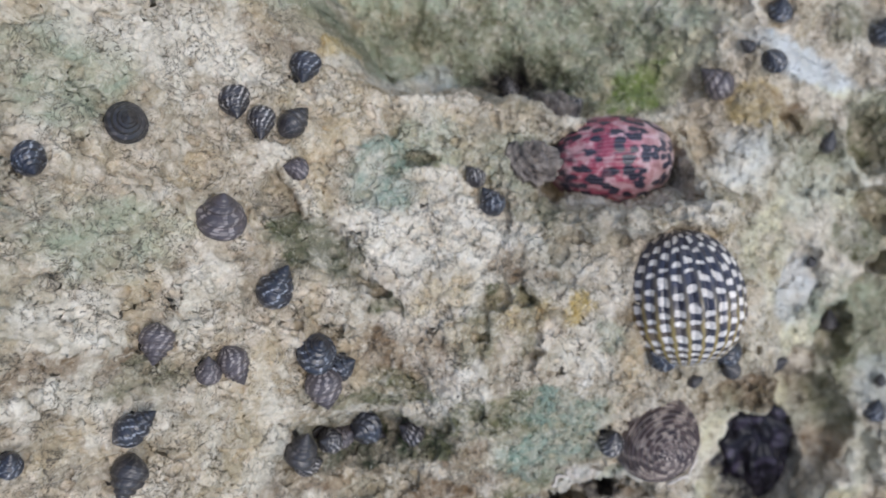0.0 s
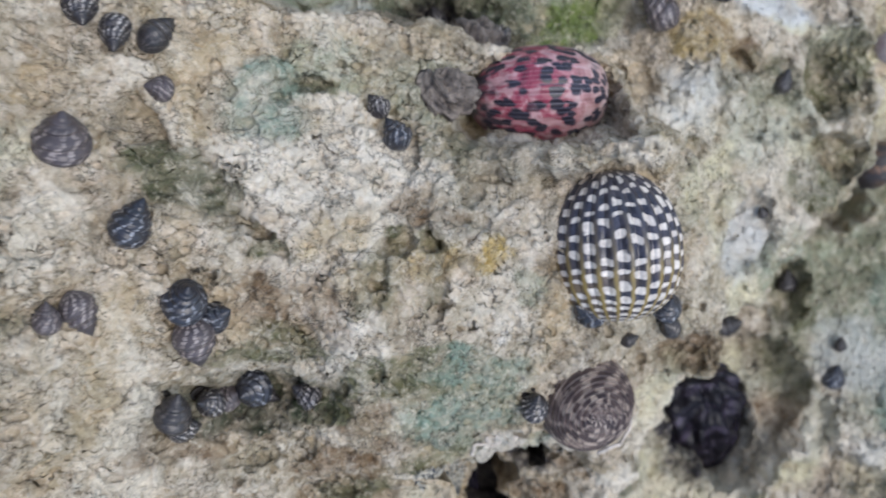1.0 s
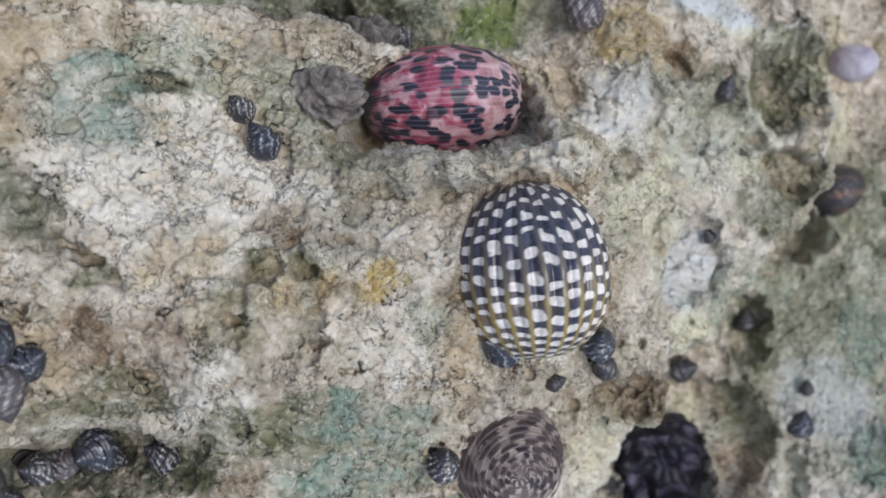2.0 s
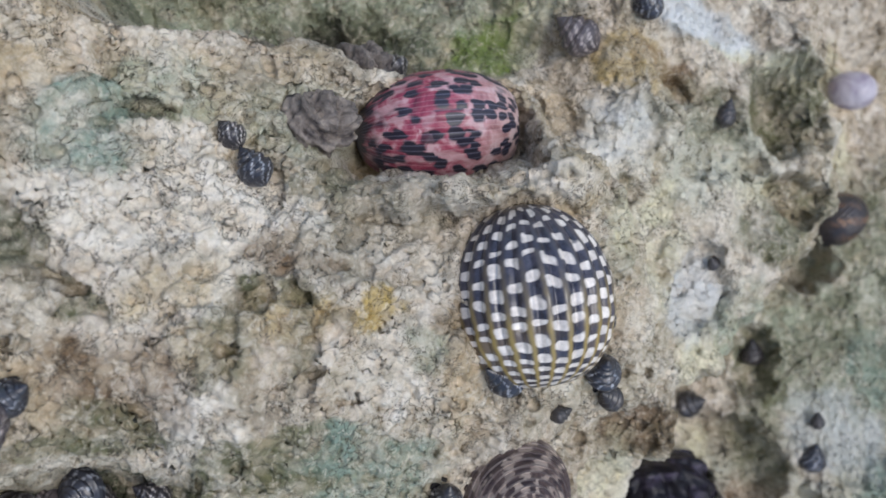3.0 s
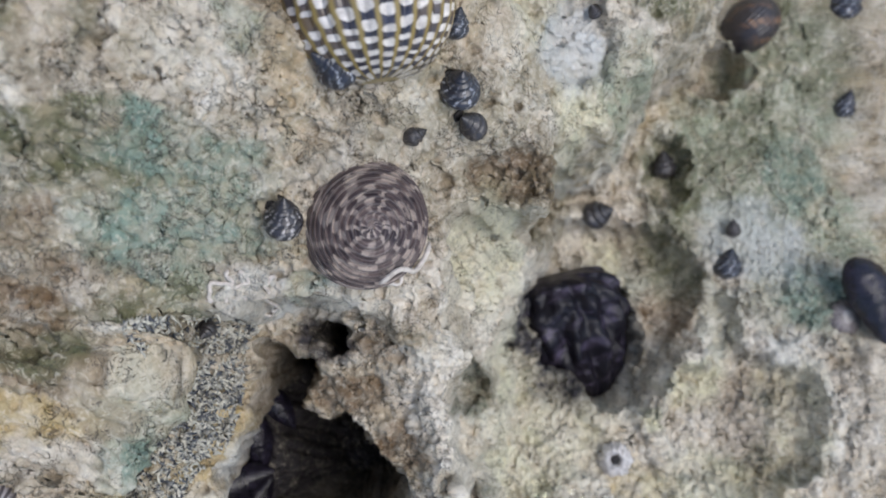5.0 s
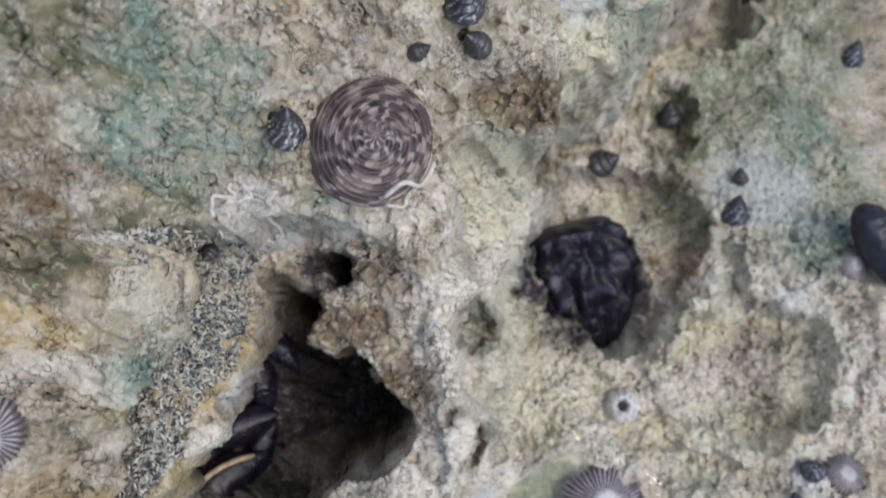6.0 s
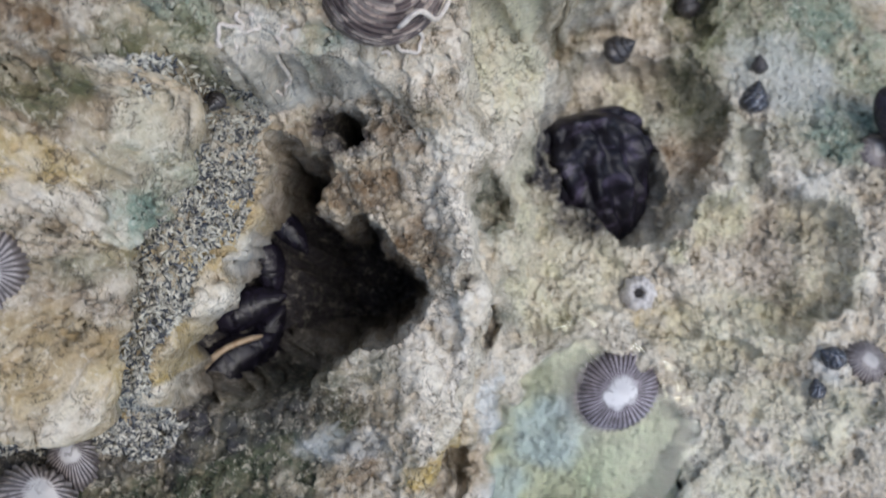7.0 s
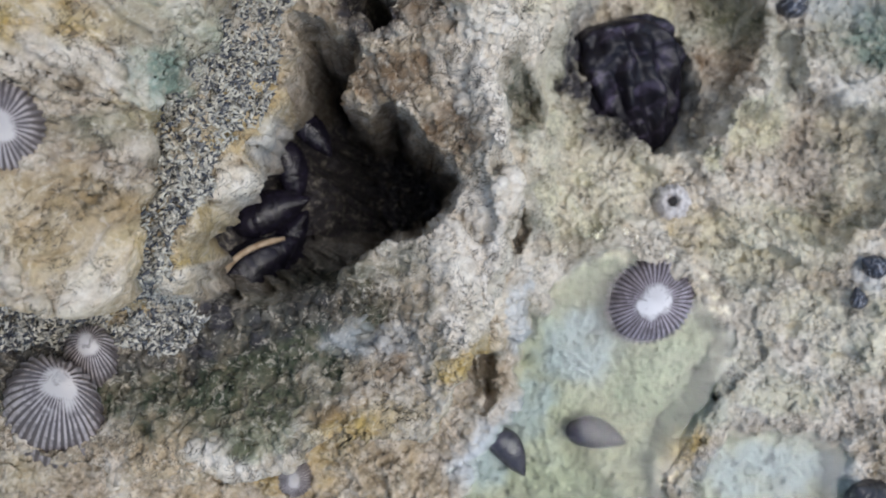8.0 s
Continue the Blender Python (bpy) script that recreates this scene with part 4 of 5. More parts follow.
def seat(x, y, turn, sink=0.0, smooth=1.5, lean=1.0, z=None):
    """A pose on the rock at (x, y) mm: +z along the slope's normal, +y turned by that many degrees from the picture's up."""
    e = max(smooth, 1.0)
    n = Vector((-(ground(x + e, y, e) - ground(x - e, y, e)) / (2 * e) * lean, -(ground(x, y + e, e) - ground(x, y - e, e)) / (2 * e) * lean, 1)).normalized()
    f = Vector((-math.sin(radians(turn)), math.cos(radians(turn)), 0))
    f = (f - n * f.dot(n)).normalized()
    s = f.cross(n)
    h = ground(x, y, smooth) if z is None else z
    return Matrix(((s.x, f.x, n.x, x * 0.001), (s.y, f.y, n.y, y * 0.001), (s.z, f.z, n.z, (h - sink) * 0.001), (0, 0, 0, 1)))


def part(name, me, parent, label=""):
    ob = new(name, me)
    ob.parent = parent
    return tagged(ob, label) if label else ob


def thing(name, m, label, category, group=""):
    ob = new(name)
    ob.empty_display_size = 0.002
    ob.matrix_basis = m
    return tagged(ob, label, category, group)


def tube_mesh(name, pts, radius, mat, ring=8):
    """A round tube along points in millimetres."""
    rows = []
    pts = [Vector(p) for p in pts]
    for i, p in enumerate(pts):
        d = (pts[min(i + 1, len(pts) - 1)] - pts[max(i - 1, 0)]).normalized()
        s = d.cross(Vector((0, 0, 1))).normalized()
        t = s.cross(d)
        r = radius * (0.6 if i in (0, len(pts) - 1) else 1)
        rows.append([tuple((p + s * math.cos(k * 2 * math.pi / ring) * r + t * math.sin(k * 2 * math.pi / ring) * r) * 0.001) for k in range(ring)])
    rows = np.array(rows)
    u = np.broadcast_to(np.arange(ring) / ring, rows.shape[:2])
    v = np.broadcast_to(np.linspace(0, 1, len(pts))[:, None], rows.shape[:2])
    return surface(name, rows, np.stack([u, v], 2), mat)


# ---- the three large shells ----
def cap_mesh(name, wide, long, tall, mat, ribs=0, depth=0.0, apex=(0.0, 0.0), coils=0, power=1.0, rings=60, nu=168, seed=0, lump=0.0, foot=0.3):
    """A cap or cone: rings from the apex down to the rim, with radial ribs or spiral cords, then a short rim turned under."""
    v, u = np.linspace(0.01, 1, rings)[:, None], (np.arange(nu) / nu)[None]
    ang = u * 2 * np.pi
    r = np.sin(np.pi / 2 * v) ** power
    h = np.cos(np.pi / 2 * v) ** (0.9 if coils else 1.15)
    k = 1 + depth * np.cos(ang * ribs) * v ** 0.6 if ribs else 1 + 0 * ang
    if coils:
        h = h + depth * np.cos(2 * np.pi * (v * coils + u)) * np.sin(np.pi * np.clip(v + 0.05, 0, 1)) ** 0.4
    k = k * (1 + lump * perlin(np.cos(ang) * 2 + seed, np.sin(ang) * 2 + v * 3, 1.0, seed))
    x = wide / 2 * r * k * np.cos(ang) + apex[0] * (1 - v)
    y = long / 2 * r * k * np.sin(ang) + apex[1] * (1 - v)
    z = tall * h + 0 * u
    rows = np.stack([x, y, z], 2)
    under = rows[-1:] * [0.86, 0.86, 1] - [0, 0, foot * max(tall, 1) * 0.2]
    rows = np.concatenate([rows, under]) * 0.001
    uv = np.stack([u + 0 * v, v + 0 * u], 2)
    return surface(name, rows, np.concatenate([uv, uv[-1:]]), mat)


def foot_mesh(name, wide, long, tall=0.9):
    v, u = np.linspace(0.02, 1, 8)[:, None], (np.arange(28) / 28)[None]
    a = u * 2 * np.pi
    rows = np.stack([wide / 2 * v * np.cos(a), long / 2 * v * np.sin(a), tall * (1 - v ** 4) + 0 * u], 2) * 0.001
    return surface(name, rows, np.stack([u + 0 * v, v + 0 * u], 2), FLESH)


def big_shells():
    s = thing("nerite_snail", seat(32.6, -14.8, 9, 0.6, 4, 0.45), "black and white checked nerite shell with olive grooves on pale rock", "sea snail")
    part("shell", nerite_mesh("checked_shell", 22.4, 19.4, 12.5, 28, 0.07, CHECKS), s)
    part("foot", foot_mesh("foot", 15, 17), s, "dark foot gripping the rock")
    s = thing("nerite_snail", seat(21.0, 7.6, 96, 1.6, 4, 0.3), "glossy crimson nerite shell with black blotches in a hollow", "sea snail")
    part("shell", nerite_mesh("crimson_shell", 22.6, 15.6, 11.0, 34, 0.012, RED, 0.86), s)
    part("foot", foot_mesh("foot", 12, 18), s, "dark foot gripping the rock")
    s = thing("top_snail", seat(31.3, -40.6, 10, 0.4, 4, 0.4), "grey-brown top shell with pale dashes on spiral cords", "sea snail")
    part("shell", cap_mesh("banded_top_shell", 15.6, 16.2, 10.0, SPIRE, 0, 0.042, (-1.6, 2.2), 13, 0.95), s)
    part("foot", foot_mesh("foot", 12, 13), s, "dark foot gripping the rock")
    pts = []
    for k in range(21):
        t = k / 20
        px, py = -0.9 + 8.0 * t, -4.9 + 0.85 * math.sin(t * 8.2 - 0.6) + 0.9 * t
        v = 2 / math.pi * math.asin(min(0.97, (math.hypot(px, py) / 7.9) ** (1 / 0.95)))
        pts.append((px, py, 10.0 * math.cos(math.pi / 2 * v) ** 0.9 + 0.28))
    part("worm_tube", tube_mesh("worm_tube", pts, 0.32, TUBE), s, "thin white wavy worm tube stuck on the shell")


big_shells()

# ---- small snails: place, turn of the spire, length, tilt, shell ----
UPPER = [(-52.3, 1.3, 200, 4.8, 40, NIGHT), (-45.7, 6.7, 90, 5.7, 25, SOOT), (-35.6, 10.8, 170, 5.0, 60, ZEBRA), (-32.5, 8.2, 160, 5.2, 75, ZEBRA),
    (-28.8, 8.7, -40, 5.7, 85, SOOT), (-28.5, 16.8, 150, 5.5, 80, NIGHT), (-27.7, 3.1, 80, 3.8, 85, DUSK), (-36.0, -4.3, 30, 6.7, 50, DUSK),
    (-29.1, -13.0, -30, 6.2, 70, NIGHT), (-41.2, -19.9, 165, 5.2, 80, DUSK), (-33.5, -23.6, -145, 5.3, 80, DUSK), (-36.1, -24.2, 20, 4.0, 70, DUSK),
    (-43.0, -29.7, -60, 5.7, 70, NIGHT), (-44.1, -36.2, 150, 6.3, 80, SOOT), (-52.5, -32.1, 0, 3.4, 50, NIGHT)]
TRIO = [(-24.2, -22.1, 30, 6.0, 45, NIGHT), (-20.4, -24.6, -60, 4.7, 60, NIGHT), (-23.4, -27.4, -160, 6.8, 85, DUSK)]
PITTED = [(-27.4, -37.5, 30, 6.0, 80, SOOT), (-26.5, -41.4, -80, 5.3, 80, ZEBRA), (-24.3, -37.6, 70, 5.3, 80, ZEBRA), (-21.7, -37.1, 0, 4.5, 60, DUSK),
    (-18.5, -35.3, 40, 5.7, 60, NIGHT), (-17.5, -39.1, -100, 4.7, 80, ZEBRA), (-9.9, -36.9, 40, 5.0, 70, ZEBRA)]
PAIR = [(-3.1, 2.5, 40, 4.2, 90, ZEBRA), (-0.6, -1.3, 30, 5.3, 80, NIGHT)]
BASIN = [(2.5, 23.0, 20, 5.6, 70, ZEBRA), (13.8, 15.9, 30, 5.1, 60, ZEBRA), (42.4, 24.4, 60, 7.6, 80, DUSK), (50.0, 28.5, 60, 6.0, 70, NIGHT),
    (46.5, 30.3, 60, 3.6, 70, SOOT), (52.8, 38.2, 0, 5.5, 50, NIGHT), (78.3, 37.3, 0, 7.1, 50, NIGHT), (66.5, 14.4, 0, 4.6, 70, SOOT)]
SHELTER = [(28.1, -23.7, 60, 6.0, 80, NIGHT), (42.4, -23.8, 20, 5.2, 60, NIGHT), (43.9, -27.7, 60, 5.0, 80, SOOT), (37.3, -29.8, -60, 3.1, 80, SOOT),
    (42.3, -17.0, 10, 3.9, 80, NIGHT), (22.0, -39.2, 10, 5.5, 75, ZEBRA), (9.6, -52.6, 60, 3.0, 80, SOOT)]
SHELF = [(87.4, -26.6, -10, 6.2, 70, SOOT), (71.4, -35.5, -50, 6.3, 60, SOOT), (94.7, -47.2, 0, 6.0, 50, NIGHT), (97.6, -40.3, 0, 3.9, 60, SOOT),
    (125.9, 6.2, 0, 7.0, 50, NIGHT), (124.4, -15.8, -30, 6.0, 70, NIGHT), (64.8, -9.0, 0, 2.4, 70, SOOT), (99.8, -97.5, 0, 3.6, 60, NIGHT),
    (102.1, -92.8, 60, 5.5, 70, NIGHT), (100.4, -128.8, 20, 8.2, 60, SOOT)]

_coils = {}


def small_snail(x, y, turn, size, tilt, mat, group):
    """One small snail lying on the rock."""
    key = (mat.name, tilt > 65)
    if key not in _coils:
        _coils[key] = (whorl_mesh("shell_" + mat.name, mat, 0.72 if tilt > 65 else 0.84), foot_mesh("foot_small", 0.5, 0.62, 0.05))
    shell, foot = _coils[key]
    words = {"blue_black_shell": "small blue-black snail shell with pale flecked stripes on rock", "zebra_shell": "small black snail shell with white zebra stripes on rock",
             "grey_brown_shell": "small grey-brown snail shell with faint pale stripes on rock", "sooty_shell": "small sooty black snail shell clinging to rock"}
    size *= 1.08
    rng = random.Random(int(x * 10) * 1000 + int(y * 10))
    wide, long = rng.uniform(0.86, 1.08), rng.uniform(0.88, 1.04)
    turn += rng.uniform(-12, 12)
    s = thing("periwinkle", seat(x, y, turn, 0.12 * size, size * 0.35, 0.8), words[mat.name], "sea snail", group)
    a = part("shell", shell, s)
    a.matrix_basis = Matrix.Translation((0, 0, size * 0.00036)) @ pose(0, 0, 0, -tilt, 0, 0) @ Matrix.Diagonal((size * wide, size * wide, size * long, 1))
    b = part("foot", foot, s, "dark foot gripping the rock")
    b.matrix_basis = Matrix.Scale(size, 4)
    return s


for _rows, _group in ((UPPER, "snails scattered on the upper slope"), (TRIO, "clump of three snails"), (PITTED, "snails packed in the shallow pit"), (PAIR, "pair of snails in a groove"),
                      (BASIN, "snails in the back basin"), (SHELTER, "snails sheltering round the large shells"), (SHELF, "snails on the lower shelf")):
    for _r in _rows:
        small_snail(*_r, _group)


# ---- limpets, barnacles, mussels ----
def limpet_material(name, dark, pale, crown, ribs, edge):
    m, t, b = material(name, 0.4, 0.45)
    uv = t.nodes.new("ShaderNodeSeparateXYZ")
    put(t, uv.inputs[0], where_of(t, "UV"))
    p = where_of(t)
    n = grain(t, p, 500, 5, 0.6, 0.6)
    s = calc(t, "FRACT", calc(t, "ADD", calc(t, "MULTIPLY", uv.outputs[0], ribs), calc(t, "MULTIPLY", n, 0.5)))
    col = blend(t, span(t, calc(t, "ABSOLUTE", calc(t, "SUBTRACT", s, 0.5)), 0.16, 0.32), pale, dark)
    col = blend(t, calc(t, "MULTIPLY", span(t, n, 0.42, 0.66), 0.75), col, dark)
    top = calc(t, "ADD", uv.outputs[1], calc(t, "MULTIPLY", calc(t, "SUBTRACT", grain(t, p, 330, 3), 0.5), 0.45))
    col = blend(t, span(t, top, edge + 0.06, edge - 0.04), col, crown)
    col = blend(t, calc(t, "MULTIPLY", span(t, grain(t, p, 420, 4, 0.7, 1.0), 0.56, 0.66), 0.6), col, (0.09, 0.075, 0.075))
    put(t, b.inputs["Base Color"], col)
    bump(t, b, calc(t, "ADD", s, n), 0.4, 0.0002)
    return m


LIMPET = limpet_material("ribbed_limpet_shell", (0.065, 0.05, 0.054), (0.36, 0.32, 0.35), (0.60, 0.58, 0.58), 46, 0.16)
LIMPET_GREY = limpet_material("grey_limpet_shell", (0.075, 0.062, 0.062), (0.36, 0.32, 0.31), (0.44, 0.41, 0.39), 34, 0.15)


def limpet(x, y, size, tall, turn, mat, label, ribs=42, sink=0.2, apex=(0, 0), lean=0.8):
    s = thing("limpet", seat(x, y, turn, sink, size * 0.35, lean), label, "limpet")
    part("shell", cap_mesh("limpet_shell", size, size * 1.16, tall, mat, ribs, 0.045, apex, 0, 0.8, 34, 168, int(size * 3), 0.05), s)
    part("foot", foot_mesh("foot", size * 0.8, size * 0.92), s, "dark foot gripping the rock")


limpet(66.4, -96.6, 13.2, 4.6, -55, LIMPET, "round purple-grey limpet with a white worn crown in the pool", sink=-0.6, apex=(-0.4, 0.4), lean=0.2)
limpet(-18.2, -106.2, 12.8, 4.6, 0, LIMPET_GREY, "ribbed grey limpet with a chalky crown under the ledge", 30, apex=(3.6, 6.4), lean=0.3)
limpet(-13.3, -99.4, 7.2, 4.2, 0, LIMPET_GREY, "small ribbed grey limpet beside a larger one", 26, apex=(1.4, 3.0), lean=0.3)
limpet(-10.6, -72.6, 8.2, 2.8, 20, LIMPET_GREY, "pale blue-grey limpet on the overhanging block", 36)
limpet(109.0, -93.3, 6.8, 2.2, 40, LIMPET_GREY, "small pale limpet on the lower shelf", 20)
limpet(116.0, -57.2, 6.0, 2.0, 0, LIMPET_GREY, "small ring-shaped limpet against a dark shell", 20)
limpet(7.6, -123.0, 6.0, 2.6, 0, LIMPET_GREY, "pale limpet below the ledge", 24)

STONY = plain("chalky_barnacle", (0.03, 0.025, 0.03), (0.32, 0.275, 0.235), 430, 0.85, 0.0013)


def barnacle(x, y, size, tall, label, mat, jag=0.16, seed=3):
    """A crater of ragged plates with a dark mouth."""
    s = thing("barnacle", seat(x, y, 0, 0.3, size * 0.4, 0.6), label, "barnacle")
    nu, nv = 60, 22
    v, u = np.linspace(0, 1, nv)[:, None], (np.arange(nu) / nu)[None]
    a = u * 2 * np.pi
    edge = 1 + jag * perlin(np.cos(a) * 3 + seed, np.sin(a) * 3 + v * 2.2, 1.0, seed) * 2.2 + 0.05 * np.cos(a * 6) + 0.5 * jag * perlin(np.cos(a) * 9 + seed, np.sin(a) * 9 + v * 7, 1.0, seed + 2)
    r = np.where(v < 0.7, 1 - 0.62 * (v / 0.7) ** 1.3, 0.38 - 0.22 * (v - 0.7) / 0.3)
    h = np.where(v < 0.7, np.sin(v / 0.7 * np.pi / 2), 1 - 1.5 * (v - 0.7) / 0.3 * 0.5)
    h = h * (1 + jag * perlin(np.cos(a) * 10, np.sin(a) * 10 + v * 8, 1.0, seed + 6)) * (1 + jag * 1.5 * perlin(np.cos(a) * 4, np.sin(a) * 4 + v * 4, 1.0, seed + 5))
    rows = np.stack([size / 2 * r * edge * np.cos(a), size / 2 * r * edge * np.sin(a), tall * h], 2) * 0.001
    part("wall", surface("barnacle_wall", rows, np.stack([u + 0 * v, v + 0 * u], 2), mat), s)
    m = part("mouth", foot_mesh("mouth", size * 0.42, size * 0.42), s, "dark closed mouth")
    m.matrix_basis = Matrix.Translation((0, 0, tall * 0.00025))


barnacle(71.5, -80.6, 6.4, 2.6, "pale round barnacle with a dark slit on the shelf", plain("white_barnacle", (0.66, 0.63, 0.60), (0.33, 0.30, 0.29), 900, 0.7, 0.0004), 0.12, 9)


def crusted_lump(x, y, size, tall, label, mat, seed):
    """A lump grown over with small crusts, with a dark mouth on top."""
    s = thing("barnacle", seat(x, y, 0, 0.6, size * 0.4, 0.5), label, "barnacle")
    nu, nv = 90, 44
    v, u = np.linspace(0.02, 1, nv)[:, None], (np.arange(nu) / nu)[None]
    a = u * 2 * np.pi
    r, h = np.sin(np.pi / 2 * v) + 0 * u, np.cos(np.pi / 2 * v) ** 0.8 + 0 * u
    px, py = size / 2 * r * np.cos(a), size / 2 * r * np.sin(a)
    k = 1 + 0.55 * fbm(px + 30 * seed, py + 2.0 * h * tall, 3.2, 3, seed) + 0.26 * (0.2 - np.abs(fbm(px - 3 * seed, py - h * tall, 1.6, 2, seed + 3)))
    k = k - 0.35 * np.exp(-((px - 0.4) ** 2 + (py - 0.3) ** 2) / (0.02 * size ** 2))
    rows = np.stack([px * k, py * k, tall * h * k], 2) * 0.001
    part("wall", surface("barnacle_wall", rows, np.stack([u + 0 * v, v + 0 * u], 2), mat), s)
    m = part("mouth", foot_mesh("mouth", size * 0.2, size * 0.12, 0.5), s, "dark closed mouth")
    m.matrix_basis = Matrix.Translation((0.0004, 0.0003, tall * 0.00066))


crusted_lump(5.8, 5.8, 7.4, 5.6, "ragged purple-grey barnacle lump beside the crimson shell", STONY, 5)
crusted_lump(10.5, 14.6, 8.0, 4.5, "dark crusted barnacle lump on the crest", plain("dark_barnacle", (0.028, 0.024, 0.028), (0.26, 0.225, 0.195), 430, 0.85, 0.0013), 12)


def mussel_mesh(name, long, wide, tall, mat):
    """A pointed, swollen valve pair lying on its side."""
    nu, nv = 36, 36
    v, u = np.linspace(0.01, 0.995, nv)[:, None], (np.arange(nu) / nu)[None]
    a = u * 2 * np.pi
    r = np.sin(np.pi * v ** 0.72) ** 0.75 * (1 + 0.015 * np.cos(v * 60) + 0.09 * perlin(np.cos(a) * 2 + long, v * 5 + np.sin(a) * 2, 1.0, int(long)))
    x = wide / 2 * r * np.cos(a) + 0.12 * wide * np.sin(np.pi * v)
    z = tall / 2 * r * np.sin(a) * (1 - 0.18 * np.abs(np.cos(a)) ** 6)
    y = long * (0.5 - v) + 0 * u
    return surface(name, np.stack([x, y, z], 2) * 0.001, np.stack([u + 0 * v, v + 0 * u], 2), mat)


def mussel(x, y, z, long, turn, tip, roll, group, edge=False):
    s = thing("mussel", Matrix.Translation((x * 0.001, y * 0.001, z * 0.001)) @ pose(0, 0, 0, tip, roll, turn), "glossy black mussel wedged in a wet crevice", "mussel", group)
    part("shell", mussel_mesh("mussel_shell", long, long * 0.52, long * 0.42, MUSSEL), s)
    if edge:
        pts = [(long * (0.02 + 0.22 * math.sin(0.3 + 2.5 * k / 9)), long * (0.46 - 0.86 * k / 9), long * (0.10 + 0.13 * math.sin(0.35 + 2.3 * k / 9))) for k in range(10)]
        part("seam", tube_mesh("mussel_seam", pts, long * 0.03, CREAM), s, "worn cream and orange shell edge")


for _r in ((4.5, -89.5, -43, 17, 127, 6, -12, True), (7.0, -80.5, -45, 13, 112, 5, 20, False), (1.5, -84.5, -47, 11, 60, 10, -10, False), (9.5, -74, -47, 11, 20, 10, 30, False),
           (9.0, -85, -50, 12, 150, 0, 10, False), (13.5, -68.5, -46, 9, 45, 10, 30, False), (13.5, -88, -53, 12, 80, 0, 10, False), (3.5, -79.5, -50, 10, 30, 0, 0, False)):
    mussel(*_r[:7], "mussels in the cave", _r[7])
mussel(57.5, -119.0, ground(57.5, -119, 2) + 0.9, 10.5, 75, 0, 20, "mussels in the pool", False)
# This second mussel is added in place of a dark blue reflection.
mussel(42.5, -121.0, ground(42.5, -121, 2) + 1.6, 10, 35, 0, 0, "mussels in the pool", False)
mussel(119, -54, -60, 17, 20, 0, 10, "mussels on the shelf")


def knobbed_material():
    """Purple-black shell, with paler purple blotches painted as highlights."""
    m, t, b = material("knobbed_black_shell", 0.42, 0.3)
    uv = t.nodes.new("ShaderNodeSeparateXYZ")
    put(t, uv.inputs[0], where_of(t, "UV"))
    p = where_of(t)
    worn = grain(t, p, 420, 5, 0.6, 0.5)
    top = span(t, grain(t, where_of(t, "UV"), 13, 3, 0.6, 0.8), 0.50, 0.66)
    col = blend(t, calc(t, "MULTIPLY", top, span(t, worn, 0.38, 0.62)), (0.007, 0.006, 0.010), (0.075, 0.062, 0.098))
    put(t, b.inputs["Base Color"], col)
    bump(t, b, worn, 0.5, 0.0005)
    return m


def den_shell():
    s = thing("rock_whelk", Matrix.Translation((0.0665, -0.0595, -0.0735)) @ pose(0, 0, 0, 8, 0, 14), "large purple-black knobbed whelk shell wedged in a hollow", "sea snail")
    nu, nv = 192, 96
    v, u = np.linspace(0.012, 0.985, nv)[:, None], (np.arange(nu) / nu)[None]
    ang = (u - 0.5) * 2 * np.pi
    rho = np.sin(np.pi * v ** 0.62) ** 0.8 + 0 * u
    uw = u + 0.016 * perlin(u * 9, v * 5, 1.0, 3)
    rib = np.abs(np.cos(np.pi * uw * 14)) ** 1.5
    knob = np.abs(np.cos(np.pi * (v * 6 + 0.37 * np.floor(uw * 14 + 0.5) + 0.5 * perlin(u * 8, v * 4, 1.0, 6)))) ** 1.2
    rho = rho * (1 + 0.17 * (rib * (0.5 + 0.5 * knob) - 0.4) * np.sin(np.pi * v) ** 0.4 + 0.16 * fbm(np.cos(ang) * 3 + v * 6, np.sin(ang) * 3 + 0 * v, 1.0, 3, 5))
    c = np.cos(ang)
    rows = np.stack([11.5 * rho * np.sin(ang) - 3.0 * (0.5 - v), 12.5 * np.cos(np.pi * v) + 0 * u, np.where(c > 0, 9.5, 3.0) * rho * c], 2) * 0.001
    part("shell", surface("knobbed_shell", rows, np.stack([u + 0 * v, v + 0 * u], 2), knobbed_material()), s)
    part("foot", foot_mesh("foot", 15, 17), s, "dark foot gripping the rock").matrix_basis = Matrix.Translation((0, 0, -0.003))


den_shell()


def worm_tubes():
    """Pale chalky tubes curled over the rock below the top shell."""
    rng = random.Random(6)
    for x, y, radius, turn in ((15.0, -48.6, 1.5, 20), (17.2, -46.8, 1.2, 140), (18.0, -50.0, 1.7, 250), (20.8, -48.2, 1.3, 80), (13.4, -50.2, 1.1, 310), (34.5, -46.6, 1.8, 200), (30.8, -49.4, 1.3, 30)):
        pts, sweep = [], rng.uniform(190, 330)
        for k in range(22):
            a = radians(turn + sweep * k / 21)
            r = radius * (1 - 0.45 * k / 21) + 0.2 * math.sin(k * 1.1)
            px, py = r * math.cos(a), r * math.sin(a)
            pts.append((px, py, ground(x + px, y + py, 1.6) - ground(x, y, 1.6) + 0.35))
        s = thing("tube_worm", Matrix.Translation((x * 0.001, y * 0.001, ground(x, y, 1.6) * 0.001)), "thin curled chalky worm tube on the rock", "worm tube", "curled worm tubes")
        part("tube", tube_mesh("curled_tube", pts, 0.26, TUBE), s)


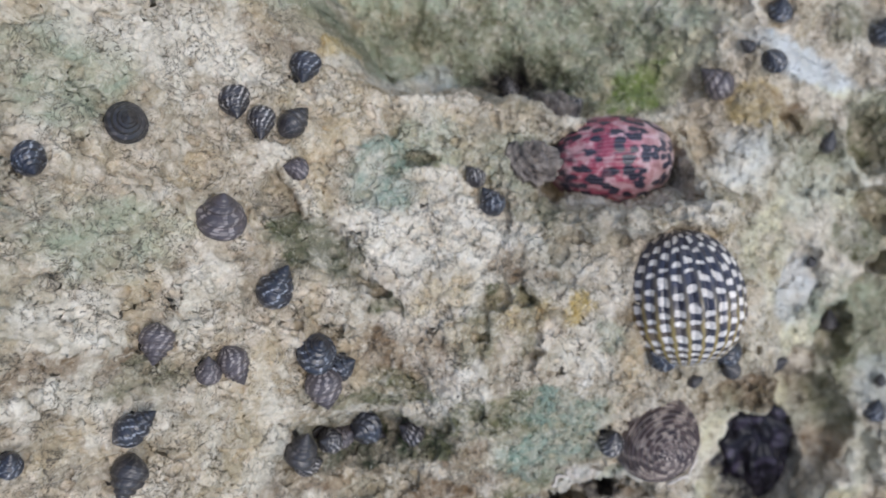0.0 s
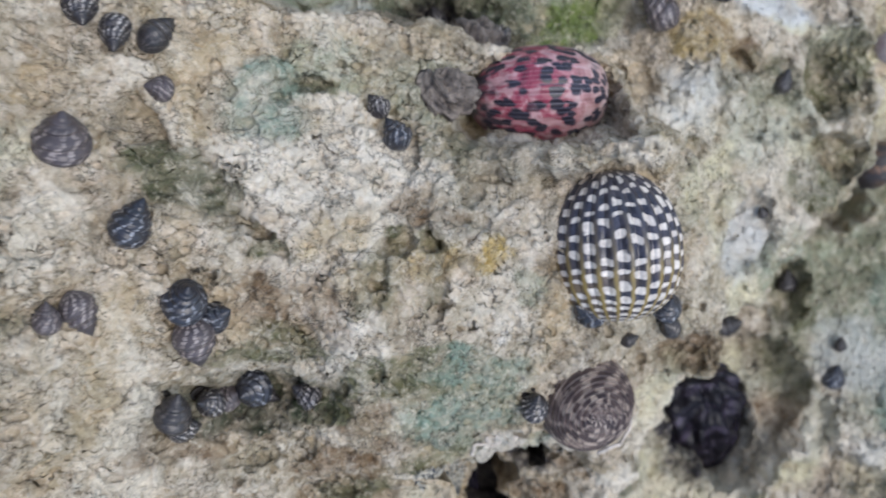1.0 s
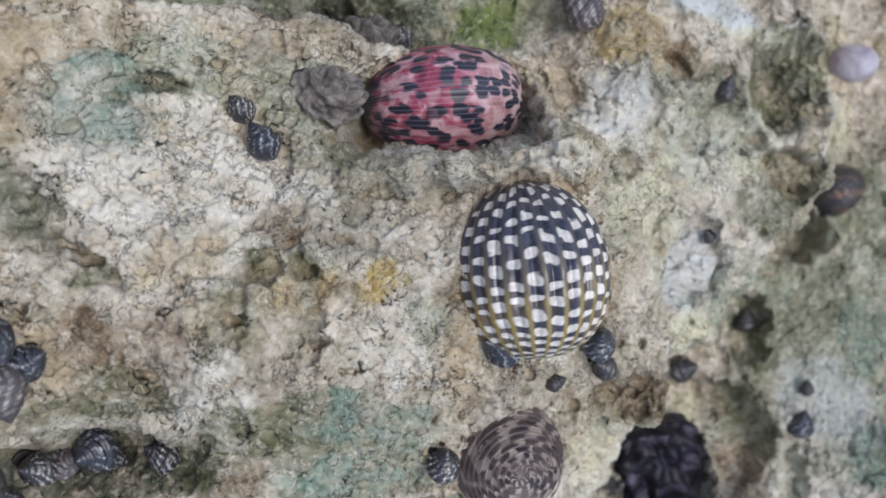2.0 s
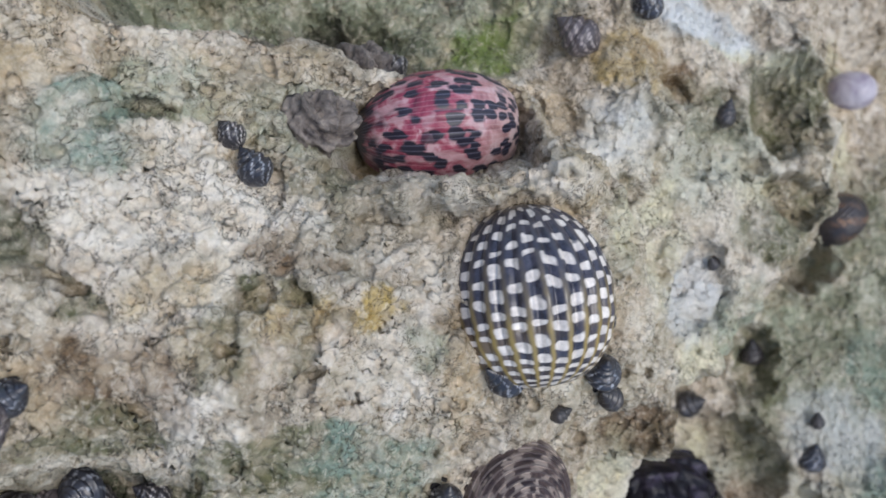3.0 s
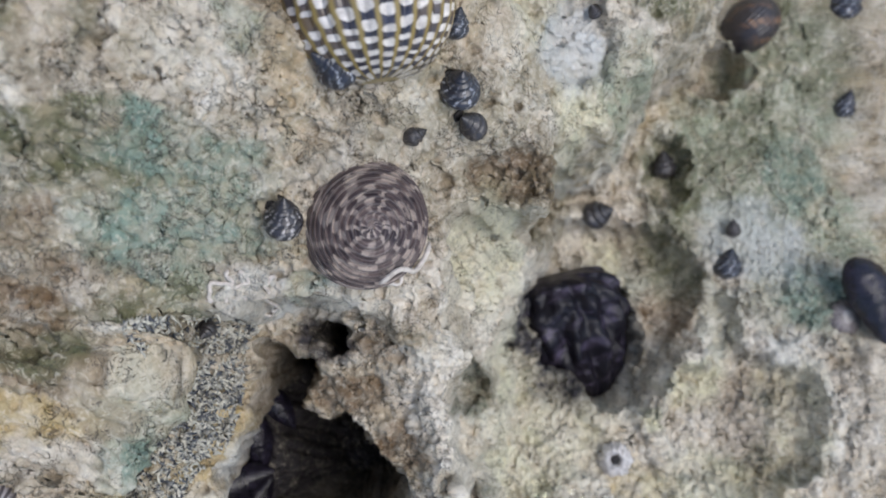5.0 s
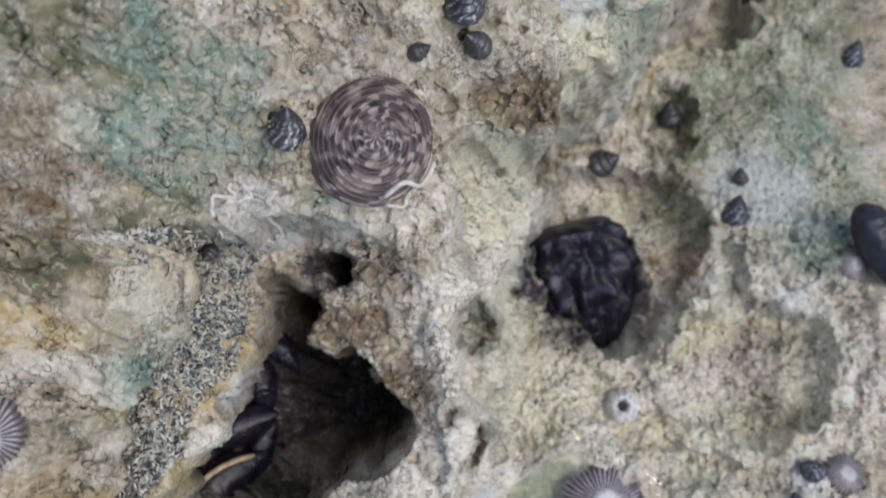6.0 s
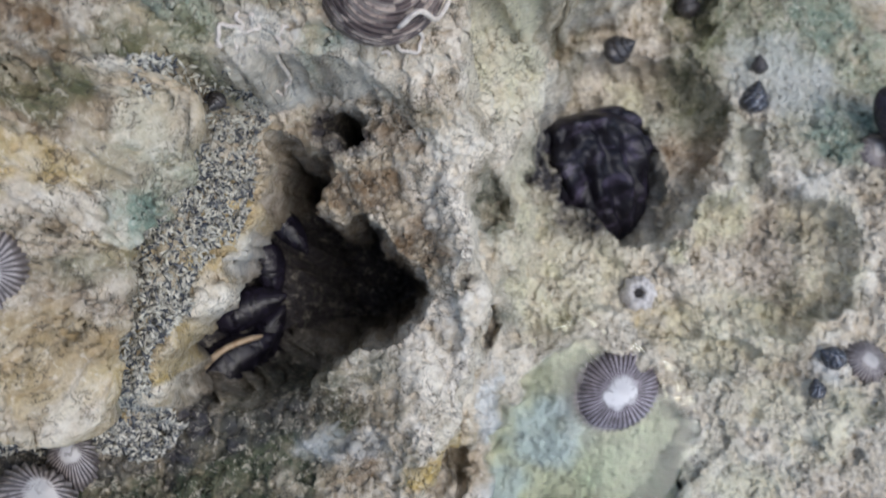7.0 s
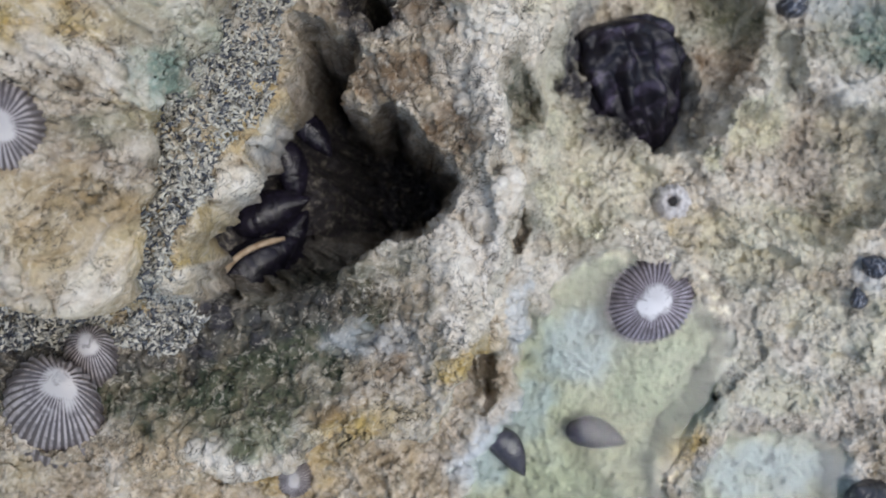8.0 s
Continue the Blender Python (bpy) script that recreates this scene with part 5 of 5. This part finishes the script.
worm_tubes()

# ---- two more large shells on the drop behind ----
ORANGE = shell_striped("orange_blotched_shell", (0.02, 0.016, 0.018), (0.19, 0.105, 0.06), 7, 0.5)
LILAC = plain("lilac_shell", (0.55, 0.52, 0.56), (0.15, 0.11, 0.18), 120, 0.3)
for _x, _y, _turn, _mat, _label in ((105.5, 1.5, 130, ORANGE, "orange and black blotched nerite shell on the drop"),
                                    (108, 29, 90, LILAC, "pale lilac nerite shell on the drop")):
    _s = thing("nerite_snail", seat(_x, _y, _turn, -0.8, 4, 0.3), _label, "sea snail", "nerites on the drop")
    _k = 0.66 if _mat == LILAC else 0.85
    part("shell", nerite_mesh("far_shell", 15 * _k, 12 * _k, 8.5 * _k, 34, 0.03, _mat), _s)
    part("foot", foot_mesh("foot", 9 * _k, 12 * _k), _s, "dark foot gripping the rock")


# ---- water in the hollows of the shelf ----
def water_material():
    m, t, b = material("clear_pool_water", 0.05, 0.5)
    b.inputs["Transmission Weight"].default_value, b.inputs["IOR"].default_value = 1.0, 1.33
    b.inputs["Base Color"].default_value = (0.90, 0.97, 0.95, 1)
    return m


WATER = water_material()


def pool_water(name, pts, grow):
    bm = bmesh.new()
    c = [sum(p[i] for p in pts) / len(pts) for i in (0, 1)]
    ring = []
    for px, py in pts:
        d = math.hypot(px - c[0], py - c[1])
        k = (d + grow) / d
        ring.append(bm.verts.new(((c[0] + (px - c[0]) * k) * 0.001, (c[1] + (py - c[1]) * k) * 0.001, WATER_Z * 0.001)))
    bm.faces.new(ring)
    bmesh.ops.triangulate(bm, faces=bm.faces[:])
    me = bpy.data.meshes.new(name)
    bm.to_mesh(me)
    bm.free()
    me.materials.append(WATER)
    ob = tagged(new(name, me), "still clear shallow water in a rock hollow", "water", kind="structure")
    ob.visible_shadow = False


pool_water("water", POOL, 4.0)
pool_water("water", POOL_SMALL, 0.8)


# ---- carpet of tiny mussel spat under the overhang ----
def spat():
    rng = np.random.RandomState(5)
    x, y = rng.uniform(-30, 18, 160000), rng.uniform(-99, -51, 160000)
    d = outline(x, y, BELOW)
    cave = outline(x, y, CAVE)
    reach = 9.0 + 3.0 * perlin(x, y, 7, 33)
    keep = (d > -4.6) & (d < reach - 4.5 + 2.0 * step(-80, -92, y)) & (cave < -1.5) & (x < 15 - (y + 52) * -0.1) & ((y > -93) | (x < 6)) & (perlin(x, y, 3.5, 44) > -0.42)
    x, y = x[keep][:9500], y[keep][:9500]
    z = height(x, y)
    z = z + roughness_of(x, y, z)
    n = len(x)
    a, tip = rng.uniform(0, 2 * np.pi, n), rng.uniform(-0.6, 0.9, n)
    L, W = rng.uniform(0.5, 0.95, n), rng.uniform(0.17, 0.28, n)
    f = np.stack([np.cos(a) * np.cos(tip), np.sin(a) * np.cos(tip), np.sin(tip)], 1)
    s = np.stack([-np.sin(a), np.cos(a), 0 * a], 1)
    t = np.cross(f, s)
    c = np.stack([x, y, z + 0.2], 1)
    ends = [c - f * L[:, None], c + f * L[:, None]]
    mid = [c + q * W[:, None] - f * (L * 0.15)[:, None] for q in (s, t, -s, -t)]
    verts = np.stack([ends[0], *mid, ends[1]], 1).reshape(-1, 3) * 0.001
    base = np.arange(n)[:, None, None] * 6
    tri = np.array([(0, 2, 1), (0, 3, 2), (0, 4, 3), (0, 1, 4), (5, 1, 2), (5, 2, 3), (5, 3, 4), (5, 4, 1)])[None]
    me = bpy.data.meshes.new("mussel_spat")
    me.from_pydata(verts.tolist(), [], (base + tri).reshape(-1, 3).tolist())
    me.polygons.foreach_set("use_smooth", np.ones(len(me.polygons), bool))
    m, tr, b = material("spat_shells", 0.45, 0.4)
    g = tr.nodes.new("ShaderNodeNewGeometry").outputs["Random Per Island"]
    put(tr, b.inputs["Base Color"], ramp(tr, g, (0.0, (0.035, 0.04, 0.055)), (0.25, (0.10, 0.105, 0.115)), (0.45, (0.34, 0.33, 0.29)), (1.0, (0.60, 0.57, 0.48))))
    me.materials.append(m)
    tagged(new("mussel_spat", me), "carpet of tiny pale and dark rice-shaped mussel spat", "mussel spat", kind="stuff")


spat()
